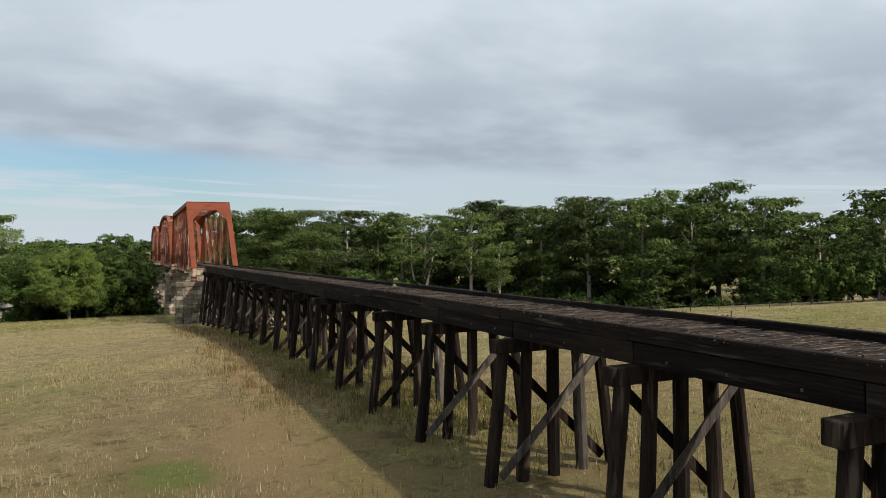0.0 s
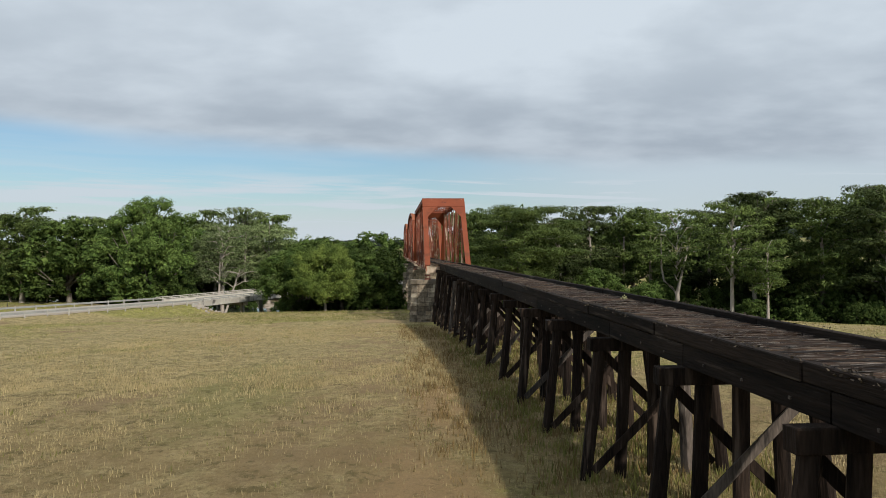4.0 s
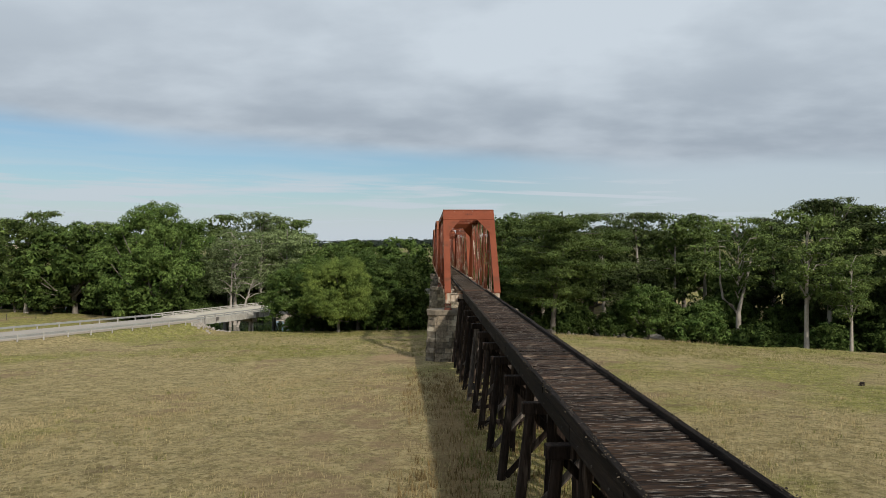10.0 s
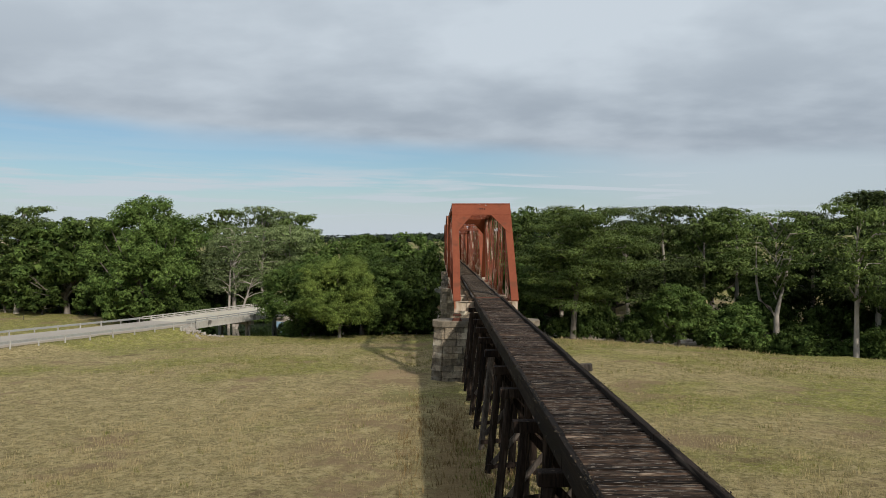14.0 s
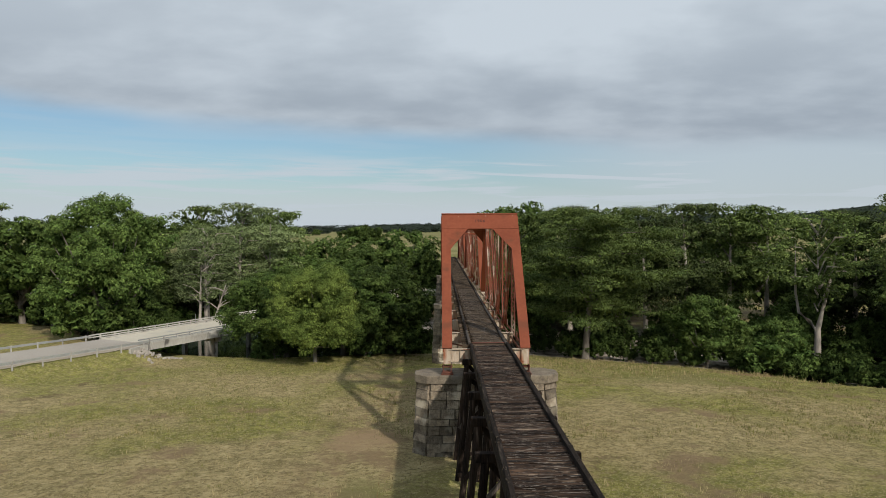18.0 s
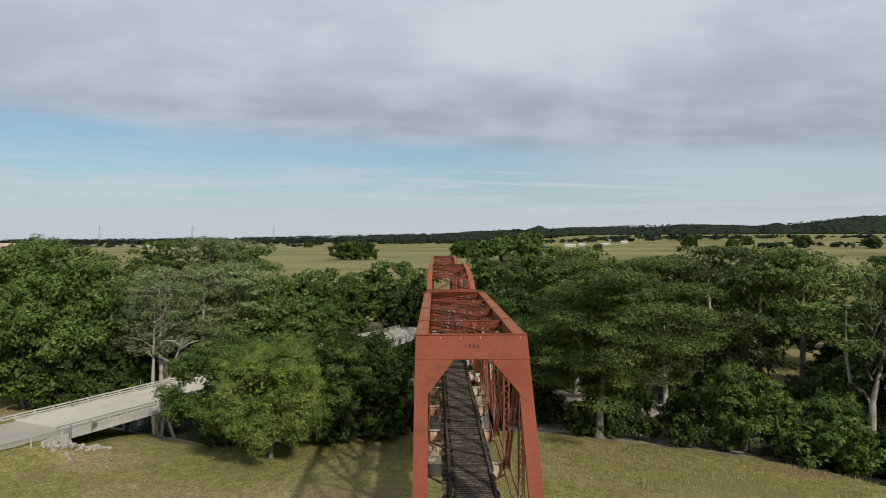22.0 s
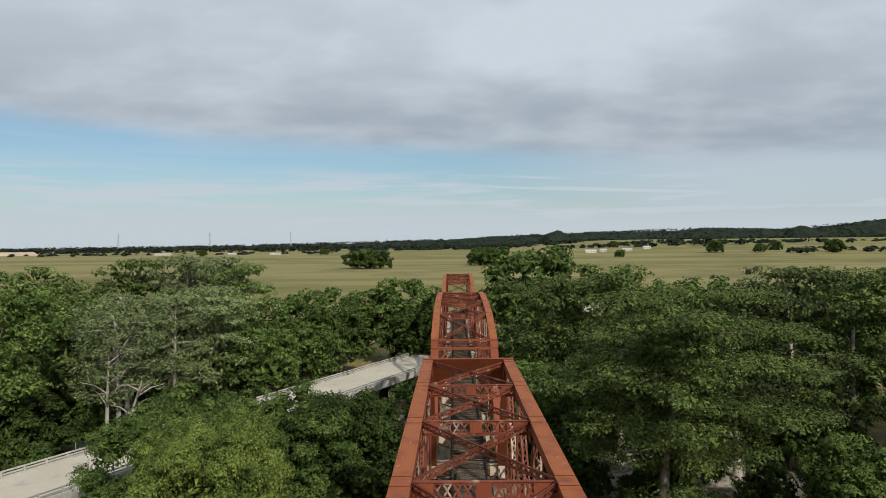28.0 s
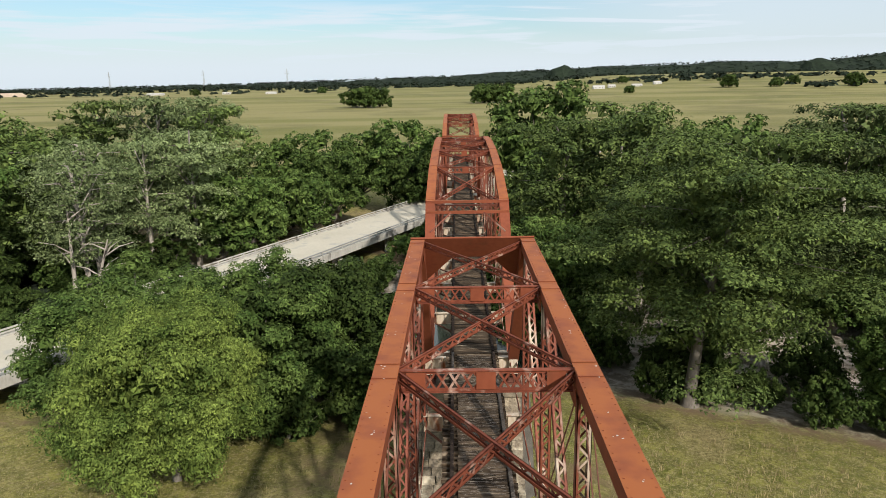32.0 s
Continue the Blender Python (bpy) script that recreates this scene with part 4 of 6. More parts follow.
def ribbon(offs, s0, s1, step, lift, thick=0.0):
    """A strip along the road between two offsets, following its level."""
    bm = bmesh.new()
    rows = []
    n = max(1, int((s1 - s0) / step))
    for i in range(n + 1):
        s = s0 + (s1 - s0) * i / n
        zz = road_level(s) + lift
        row = [bm.verts.new(road_at(s, o, zz)) for o in offs]
        if thick:
            row += [bm.verts.new(road_at(s, o, zz - thick)) for o in offs[::-1]]
        rows.append(row)
    for a, b in zip(rows, rows[1:]):
        m = len(a)
        for k in range(m if thick else m - 1):
            bm.faces.new((a[k], a[(k + 1) % m], b[(k + 1) % m], b[k]))
    if thick:
        bm.faces.new(rows[0])
        bm.faces.new(rows[-1][::-1])
    bmesh.ops.recalc_face_normals(bm, faces=bm.faces[:])
    return bm


tagged(new("road", mesh_of(ribbon((-5.0, 5.0), -140, -7.05, 5, 0.02, 0.5), "road", M_ASPHALT)), "worn grey asphalt road on a low bank", "road", kind="structure")
tagged(new("road_beyond", mesh_of(ribbon((-5.0, 5.0), 152, 330, 10, 0.02, 0.3), "road_beyond", M_ASPHALT)), "worn grey asphalt road beyond the river", "road", kind="structure")
rb = thing("road_bridge", "long low concrete road bridge with stained edges and steel rails", "road bridge")
part("deck_slab", ribbon((-5.2, 5.2), -7, 152, 8, 0.02, 0.35), M_CONC, rb, "pale concrete roadway slab")
for off in (-5.35, 5.35):
    part("kerb", ribbon((off - 0.22, off + 0.22), -7, 152, 8, 0.24, 0.30), M_CONCOLD, rb, "stained concrete kerb")
    part("edge_beam", ribbon((off - 0.18, off + 0.18), -7, 152, 8, -0.065, 0.85), M_CONCOLD, rb, "stained concrete edge beam with dark streaks")
    for z in (0.52, 0.86):
        part("rail", ribbon((off - 0.07, off + 0.07), -9, 152, 8, z, 0.17), M_RAILM if off > 0 else M_CONCOLD, rb, "long bridge rail")
    s = -7.0
    while s < 151:
        bm = bmesh.new()
        c = road_at(s, off, road_level(s))
        add_bar(bm, c + Vector((0, 0, 0.2)), c + Vector((0, 0, 0.78)), 0.16, 0.2, RN)
        part("rail_post", bm, M_CONCOLD, rb)
        s += 2.6
for off in (-3.2, 0, 3.2):
    part("girder", ribbon((off - 0.3, off + 0.3), -7, 152, 8, -0.335, 0.9), M_CONCOLD, rb, "concrete girder in shade")
for s in (8, 24, 40, 56, 72, 88, 104, 120, 136):
    bm = bmesh.new()
    add_bar(bm, road_at(s, -4.6, -2.0), road_at(s, 4.6, -2.0), 0.8, 0.7, RD)
    for off in (-3.4, 3.4):
        add_bar(bm, road_at(s, off, -2.3), road_at(s, off, -8.0), 0.7, 0.7, RD)
    part("pier_frame", bm, M_CONCOLD, rb, "concrete pier with two columns")
bm = bmesh.new()
add_bar(bm, road_at(-7.6, -5.4, -1.75), road_at(-7.6, 5.4, -1.75), 1.1, 2.4, RD)
add_bar(bm, road_at(-7.6, 5.5, -1.3), road_at(-11.5, 6.6, -1.3), 0.4, 1.7, RN)
part("abutment", bm, M_CONCOLD, rb, "concrete abutment and wing wall")
# delineator posts and the guard fence on the bank
for k, s in enumerate((12, 34)):
    c = road_at(s, 4.9 if k else -4.9, road_level(s))
    part("marker_post", bar(c + Vector((0, 0, 0.1)), c + Vector((0, 0, 1.9)), 0.07, 0.03, RN), M_RAILM, rb)
for off in (-6.2, 6.2):
    gf = thing("guard_fence", "grey metal guard rail on weathered posts beside the road", "guard rail", "guard rails of the road")
    part("rail", ribbon((off - 0.04, off + 0.04), -62, -8, 6, 0.66, 0.32), M_RAILM, gf, "grey metal rail")
    s = -62.0
    while s < -8.2:
        c = road_at(s, off, road_level(s))
        part("post", bar(c + Vector((0, 0, -0.9)), c + Vector((0, 0, 0.72)), 0.15, 0.15, RN), M_CONCOLD, gf)
        s += 3.8

# ---------------------------------------------------------------- trees


def tube(path, radii, n=6):
    verts, faces = [], []
    for i, (c, r) in enumerate(zip(path, radii)):
        d = Vector(path[min(i + 1, len(path) - 1)]) - Vector(path[max(i - 1, 0)])
        d.normalize()
        a = d.orthogonal().normalized()
        b = d.cross(a)
        for k in range(n):
            t = 2 * math.pi * k / n
            verts.append(Vector(c) + a * (math.cos(t) * r) + b * (math.sin(t) * r))
    for i in range(len(path) - 1):
        for k in range(n):
            faces.append((i * n + k, i * n + (k + 1) % n, (i + 1) * n + (k + 1) % n, (i + 1) * n + k))
    return verts, faces


def limbs_mesh(name, tubes, mat):
    verts, faces = [], []
    for path, radii in tubes:
        v, f = tube(path, radii)
        o = len(verts)
        verts += v
        faces += [tuple(i + o for i in q) for q in f]
    me = bpy.data.meshes.new(name)
    me.from_pydata([tuple(v) for v in verts], [], faces)
    me.polygons.foreach_set("use_smooth", [True] * len(faces))
    me.materials.append(mat)
    return me


def leaves(name, centres, normals, size, rng, mat, aspect=0.5, corners=4):
    """Pointed leaf sprays: one kite or one triangle each, facing roughly along normals; size is one number or one for each."""
    n = len(centres)
    a = rng.normal(size=(n, 3))
    nn = normals / (np.linalg.norm(normals, axis=1, keepdims=True) + 1e-9)
    u = np.cross(nn, a)
    u /= np.linalg.norm(u, axis=1, keepdims=True) + 1e-9
    v = np.cross(nn, u)
    s = np.broadcast_to(np.asarray(size, float).reshape(-1, 1), (n, 1)) * rng.uniform(0.6, 1.35, (n, 1))
    if corners == 3:
        q = np.stack([centres - u * s * 0.9 + v * s * aspect, centres - u * s * 0.7 - v * s * aspect, centres + u * s - nn * s * 0.2], 1)
    else:
        q = np.stack([centres - u * s, centres + v * s * aspect - nn * s * 0.15, centres + u * s, centres - v * s * aspect - nn * s * 0.15], 1)
    return array_mesh(name, q, corners, mat)


def foliage(name, p, nrm, size, rng, mat, pos, rc, flat, heart, heart_r, share=0.3, corners=4):
    """Small sprays over the outside of the clumps, with fewer and larger ones inside them and round the heart of the crown."""
    k = int(len(p) * share)
    w = rc ** 2
    pick = rng.choice(len(pos), k, p=w / w.sum())
    d = rng.normal(size=(k, 3))
    d /= np.linalg.norm(d, axis=1, keepdims=True)
    inner = pos[pick] + d * rng.uniform(0.05, 0.6, (k, 1)) * rc[pick][:, None] * np.array([1, 1, flat])
    h = max(60, k // 4)
    pick2 = rng.integers(0, len(heart), h)
    core = heart[pick2] + rng.normal(size=(h, 3)) * heart_r * 0.5
    centres = np.concatenate([p, inner, core])
    normals = np.concatenate([nrm, d + rng.normal(size=(k, 3)) * 0.5, rng.normal(size=(h, 3))])
    sizes = np.concatenate([np.full(len(p), size), np.full(k, size * 1.8), np.full(h, size * 3.0)])
    return leaves(name, centres, normals, sizes, rng, mat, 0.5 if corners == 4 else 0.62, corners)


def twigs(rng, pos, rc, flat, count, subs=9, spread=0.72, up=0.12, frac=0.32, lift=0.35):
    """Leaf places and normals: sprays gather in small tufts over the outside of each clump."""
    k = len(pos)
    sd = rng.normal(size=(k, subs, 3))
    sd /= np.linalg.norm(sd, axis=2, keepdims=True)
    sd[..., 2] = np.where(rng.random((k, subs)) < 0.8, np.abs(sd[..., 2]), sd[..., 2]) + up
    tuft = pos[:, None] + sd * (rc * spread)[:, None, None] * np.array([1, 1, flat])
    w = rc ** 2
    pick = rng.choice(k, count, p=w / w.sum())
    sub = rng.integers(0, subs, count)
    d = rng.normal(size=(count, 3))
    d /= np.linalg.norm(d, axis=1, keepdims=True)
    d[:, 2] = np.where(rng.random(count) < 0.75, np.abs(d[:, 2]), d[:, 2])
    shell = rng.uniform(0.15, 1.0, (count, 1)) ** 0.38 * rng.uniform(0.75, 1.25, (k, subs))[pick, sub][:, None]
    p = tuft[pick, sub] + d * shell * (rc[pick] * frac)[:, None] * np.array([1.1, 1.1, 0.45 + 0.55 * flat])
    nrm = d * 1.15 + sd[pick, sub] * 0.55 + np.array([0.0, -0.05, lift]) + rng.normal(size=(count, 3)) * 0.28
    return p, nrm


def broadleaf(seed, height, width, mat, bark, count, size, clumps=60, skirt=0.10, kind="tree", label="", flat=0.78, subs=9, ragged=1.0, corners=3, lobes=0):
    """A rounded, uneven dome of leaf clumps on a forking trunk; the lowest clumps hang near the ground."""
    rng = np.random.default_rng(seed)
    ob = thing(kind, label, "tree")
    base = height * skirt
    lift = (height - base) * 0.42
    centre = np.array([0, 0, base + lift])
    k = np.arange(clumps)
    z = 1 - 1.62 * (k + 0.5) / clumps
    th = k * 2.39996 + seed + rng.normal(size=clumps) * 0.25
    z = np.clip(z + rng.normal(size=clumps) * 0.06, -0.85, 1)
    ring_r = np.maximum(0.12, 1 - np.minimum(1, np.abs(z)) ** 2.6) ** (1 / 2.2)
    dirs = np.stack([np.cos(th) * ring_r, np.sin(th) * ring_r, z], 1)
    lump = 1 + ragged * (0.13 * np.sin(2 * th + seed) + 0.10 * np.sin(3 * th + 2 * seed + 3 * z) + 0.09 * np.sin(7 * z + seed))
    rad = np.where(z > 0.6, rng.uniform(0.88 - 0.2 * ragged, 0.90, clumps), rng.uniform(0.62, 0.94, clumps) * lump)
    rc = width * np.where(z > 0.5, rng.uniform(0.13, 0.175, clumps), rng.uniform(0.105, 0.175, clumps))
    up = np.where(z > 0, (height - base) * 0.58, lift)
    pos = centre + dirs * rad[:, None] * np.stack([np.full(clumps, width / 2), np.full(clumps, width / 2), up], 1)
    pos[:, 2] = np.clip(pos[:, 2], base + rc * 0.3, height - rc * flat * 0.75)
    if lobes:                                     # the clumps gather in a few rounded lobes with gaps between them
        mids = pos[rng.choice(clumps, lobes, replace=False)]
        near = np.argmin(np.linalg.norm(pos[:, None] - mids[None], axis=2), axis=1)
        pos = pos + (mids[near] - pos) * 0.24
        rc = rc * 0.84
    p, nrm = twigs(rng, pos, rc, flat, count, subs)
    fork = np.array([rng.uniform(-0.3, 0.3), rng.uniform(-0.3, 0.3), height * 0.22])
    r0 = 0.028 * height
    tubes = [([(0, 0, -0.6), (0.02, 0, 0.15), tuple(fork * 0.5), tuple(fork)], [r0 * 1.7, r0 * 1.15, r0 * 0.95, r0 * 0.85])]
    for i in rng.choice(clumps, min(clumps, 20 if count > 5000 else 7), replace=False):
        tip = pos[i]
        mid = fork * 0.45 + tip * 0.55 + np.array([0, 0, -0.06 * height]) + rng.normal(size=3) * 0.3
        start = fork * rng.uniform(0.7, 1.0)
        r = r0 * rng.uniform(0.28, 0.5)
        tubes.append(([tuple(start), tuple(start * 0.6 + mid * 0.4), tuple(mid), tuple(tip)], [r, r * 0.8, r * 0.55, r * 0.15]))
    part("trunk", limbs_mesh("trunk", tubes, bark), None, ob, "forking trunk and limbs")
    heart = centre + (pos[::2] - centre) * 0.42
    part("crown", foliage("crown", p, nrm, size, rng, mat, pos, rc, flat, heart, width * 0.12, 0.3, corners), None, ob, "uneven crown of leaf clumps")
    return ob


def cypress(seed, height, width, mat, bark, count, size, kind="tree", label="", bare=0.28, limbs=18, open_=0.0, subs=9, lean_to=None, flat=0.36, corners=3, fork=False):
    """A tall tree with a pale trunk; long level limbs carry flat layered pads of spray, one storey above another, to a broad, uneven top."""
    rng = np.random.default_rng(seed)
    ob = thing(kind, label, "tree")
    r0 = 0.021 * height
    lean = rng.normal(size=2) * 0.03 * height if lean_to is None else np.array(lean_to)
    axis = lambda f: np.array([lean[0] * f * f, lean[1] * f * f, height * f])
    tubes = [([tuple(axis(f) - np.array([0, 0, 0.7 if f == 0 else 0])) for f in (0, 0.02, 0.08, 0.3, 0.6, 0.93)], [r0 * 2.2, r0 * 1.5, r0 * 1.1, r0 * 0.9, r0 * 0.55, r0 * 0.1])]
    if fork:
        tubes[0] = ([tuple(axis(f) + np.array([2.6 * max(0, f - 0.26) * 3, 0, -0.7 if f == 0 else 0])) for f in (0, 0.02, 0.08, 0.26, 0.36, 0.55, 0.93)], [r0 * 2.2, r0 * 1.5, r0 * 1.15, r0, r0 * 0.62, r0 * 0.5, r0 * 0.1])
        tubes.append(([tuple(axis(0.24)), (-1.5, 0.2, height * 0.31), (-3.6, 0.3, height * 0.37), (-4.4, 0.2, height * 0.5), (-4.6, 0, height * 0.8)], [r0 * 0.7, r0 * 0.65, r0 * 0.5, r0 * 0.4, r0 * 0.1]))
    pos, rad = [], []
    for i in range(limbs):
        g = (i + 0.5) / limbs
        a = i * 2.39996 + seed + rng.normal() * 0.25
        reach = width / 2 * float(np.interp(g, [0, 0.2, 0.5, 0.75, 0.92, 1.0], [0.60, 0.80, 1.0, 0.96, 0.80, 0.55])) * rng.uniform(0.66, 1.10)
        z = height * (bare + (0.985 - bare) * g) + rng.normal() * 0.022 * height
        out, across = np.array([math.cos(a), math.sin(a), 0]), np.array([-math.sin(a), math.cos(a), 0])
        root = axis(max(0.12, z / height - 0.05 - 0.22 * reach / height))
        rise = rng.uniform(0.0, 0.06) * height
        path = [root]
        for f in (0.32, 0.56, 0.78, 1.0):
            c = axis(z / height) * np.array([1, 1, 0]) + out * reach * f + np.array([0, 0, z + rise * f * (1.15 - f)])
            path.append(c)
            for k in range(2 if f > 0.5 else 1):
                side = rng.normal() * 0.10 * width * (0.5 + f)
                rr = width * rng.uniform(0.085, 0.155)
                q = c + across * side + np.array([0, 0, rng.normal() * 0.02 * height - 0.12 * abs(side)])
                q[2] = min(q[2], height - rr * flat)
                pos.append(q)
                rad.append(rr)
        rr = r0 * rng.uniform(0.18, 0.32) * (1 + 0.6 * open_)
        tubes.append(([tuple(v) for v in path[:-1]], [rr, rr * 0.8, rr * 0.5, rr * 0.1]))
    pos, rad = np.array(pos), np.array(rad)
    p, nrm = twigs(rng, pos, rad, flat, count, subs, spread=0.84, up=0.05, frac=0.34, lift=0.95)
    stems = 2 if fork else 1
    part("trunk", limbs_mesh("trunk", tubes[:stems], bark), None, ob, "pale straight trunk")
    part("branchwork", limbs_mesh("branchwork", tubes[stems:], bark if open_ > 0.3 else M_BARK), None, ob, "level limbs")
    heart = pos * np.array([0.45, 0.45, 1.0]) + np.array([lean[0] * 0.3, lean[1] * 0.3, -0.03 * height])
    part("crown", foliage("crown", p, nrm, size, rng, mat, pos, rad, flat, heart, width * 0.06, 0.16 - 0.13 * open_, corners), None, ob, "broad crown of flat layered sprays")
    return ob


OAK_L = "broad dark green pecan tree with a low spreading crown"
CYP_L = "tall bald cypress with pale trunk and layered sprays"
LIVE_L = "dense dark live oak with a rounded crown"
BUSH_L = "dense green riverside bush reaching to the ground"
PALE_L = "broad grey-green cypress with pale layered sprays"
MOSS_L = "half-bare pale cypress hung with grey-green moss"
TALL_L = "tall bald cypress with a long bare pale trunk"
templates = {
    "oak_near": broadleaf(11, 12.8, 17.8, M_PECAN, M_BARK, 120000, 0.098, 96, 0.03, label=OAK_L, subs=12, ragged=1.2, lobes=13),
    "oak_near2": broadleaf(12, 11.5, 13.0, M_DARKLEAF, M_BARK, 34000, 0.135, 52, 0.03, label=OAK_L, subs=13),
    "oak_near3": broadleaf(14, 15.5, 16.5, M_OAKLEAF, M_BARK, 64000, 0.125, 84, 0.05, label=OAK_L, subs=12, ragged=1.3, lobes=12),
    "cyp_near": cypress(13, 25.0, 25.0, M_CYPLEAF, M_BARK, 80000, 0.14, label=CYP_L, bare=0.29, limbs=23, subs=18, flat=0.25, lean_to=(4.5, -1.0)),
    "oak_a": broadleaf(21, 15.0, 15.0, M_OAKLEAF, M_BARK, 15000, 0.20, 56, 0.05, label=OAK_L),
    "oak_b": broadleaf(22, 13.0, 14.0, M_DARKLEAF, M_BARK, 13000, 0.20, 50, 0.03, label=LIVE_L),
    "oak_c": broadleaf(23, 17.0, 15.0, M_OAKLEAF, M_BARK, 16000, 0.19, 66, 0.04, label=OAK_L, ragged=1.5, lobes=11),
    "cyp_a": cypress(31, 24.0, 18.0, M_CYPLEAF, M_PALEBARK, 15000, 0.21, label=CYP_L, bare=0.24),
    "cyp_b": cypress(32, 26.0, 19.0, M_CYPLEAF, M_PALEBARK, 16000, 0.21, label=CYP_L, bare=0.26, limbs=20),
    "cyp_c": cypress(33, 22.0, 19.0, M_CYPLEAF, M_PALEBARK, 15000, 0.21, label=CYP_L, bare=0.20),
    "cyp_dark": cypress(44, 25.0, 18.0, M_DARKNEEDLE, M_PALEBARK, 15000, 0.20, label="tall dark bald cypress with layered sprays", bare=0.30, limbs=19),
    "cyp_tall": cypress(39, 26.0, 18.0, M_CYPLEAF, M_PALEBARK, 11000, 0.21, label=TALL_L, bare=0.44, limbs=15, open_=0.5),
    "cyp_fork": cypress(40, 26.0, 18.0, M_CYPLEAF, M_PALEBARK, 11000, 0.21, label="bald cypress with a pale trunk forked low", bare=0.46, limbs=15, open_=0.5, fork=True),
    "cyp_pale": cypress(35, 24.0, 19.0, M_PALELEAF, M_PALEBARK, 15000, 0.20, label=PALE_L, bare=0.26, limbs=20, open_=0.15),
    "cyp_moss": cypress(34, 22.0, 15.0, M_PALELEAF, M_PALEBARK, 9500, 0.17, label=MOSS_L, bare=0.36, limbs=20, open_=0.8),
    "oak_tall": broadleaf(27, 25.5, 19.0, M_OAKLEAF, M_BARK, 34000, 0.18, 92, 0.05, label=OAK_L, subs=11, ragged=1.7, lobes=14),
    "oak_a_f": broadleaf(24, 15.0, 15.0, M_OAKLEAF, M_BARK, 7000, 0.28, 48, 0.05, label=OAK_L, subs=8),
    "oak_b_f": broadleaf(25, 13.0, 14.0, M_DARKLEAF, M_BARK, 6500, 0.27, 46, 0.03, label=LIVE_L, subs=8),
    "oak_c_f": broadleaf(26, 17.0, 15.0, M_OAKLEAF, M_BARK, 7500, 0.28, 54, 0.06, label=OAK_L, subs=8, ragged=1.5),
    "cyp_a_f": cypress(36, 24.0, 18.0, M_CYPLEAF, M_PALEBARK, 8500, 0.27, label=CYP_L, bare=0.24, subs=8),
    "cyp_b_f": cypress(37, 26.0, 19.0, M_CYPLEAF, M_PALEBARK, 9000, 0.27, label=CYP_L, bare=0.28, limbs=20, subs=8),
    "cyp_c_f": cypress(38, 22.0, 19.0, M_CYPLEAF, M_PALEBARK, 8500, 0.27, label=CYP_L, bare=0.20, subs=8),
    "oak_a_h": broadleaf(61, 15.0, 15.0, M_OAKLEAF, M_BARK, 3600, 0.37, 42, 0.05, label=OAK_L, subs=7),
    "oak_b_h": broadleaf(62, 13.0, 14.0, M_DARKLEAF, M_BARK, 3300, 0.36, 42, 0.03, label=LIVE_L, subs=7),
    "cyp_c_h": cypress(63, 22.0, 19.0, M_CYPLEAF, M_PALEBARK, 3600, 0.36, label=CYP_L, bare=0.20, subs=7),
    "bush": broadleaf(41, 6.0, 8.0, M_OAKLEAF, M_BARK, 3200, 0.19, 34, 0.0, kind="bush", label=BUSH_L, subs=7),
    "bush_dark": broadleaf(42, 5.0, 8.0, M_DARKLEAF, M_BARK, 2800, 0.19, 32, 0.0, kind="bush", label=BUSH_L, subs=7),
    "oak_far": broadleaf(51, 13.0, 17.0, M_DARKLEAF, M_BARK, 2600, 0.6, 40, 0.02, label=LIVE_L, subs=6),
}
fresh = set(templates)
row_rng = random.Random(31)


def plant(kind, x, y, size=1.0, turn=None, tall=1.0, z=None, group="riverside trees", light=False):
    if light and kind + "_h" in templates:
        kind += "_h"
    elif kind + "_f" in templates and (light or math.hypot(x + 1, y - 4) > 112):
        kind += "_f"
    ob = templates[kind]
    spot = float(ground_z(x, y)) if z is None else z
    turn = (x * 12.9 + y * 7.3) % 6.28 if turn is None else turn
    m = Matrix.Translation((x, y, spot - 0.1)) @ Matrix.Rotation(turn, 4, "Z") @ Matrix.Diagonal((size, size, size * tall, 1))
    if kind in fresh:
        fresh.discard(kind)
        ob.matrix_basis = m
        return tagged(ob, group=group)
    back = Matrix.Diagonal((1 / ob.scale.x, 1 / ob.scale.y, 1 / ob.scale.z, 1))
    return tagged(copy_thing(ob, m @ back), group=group)


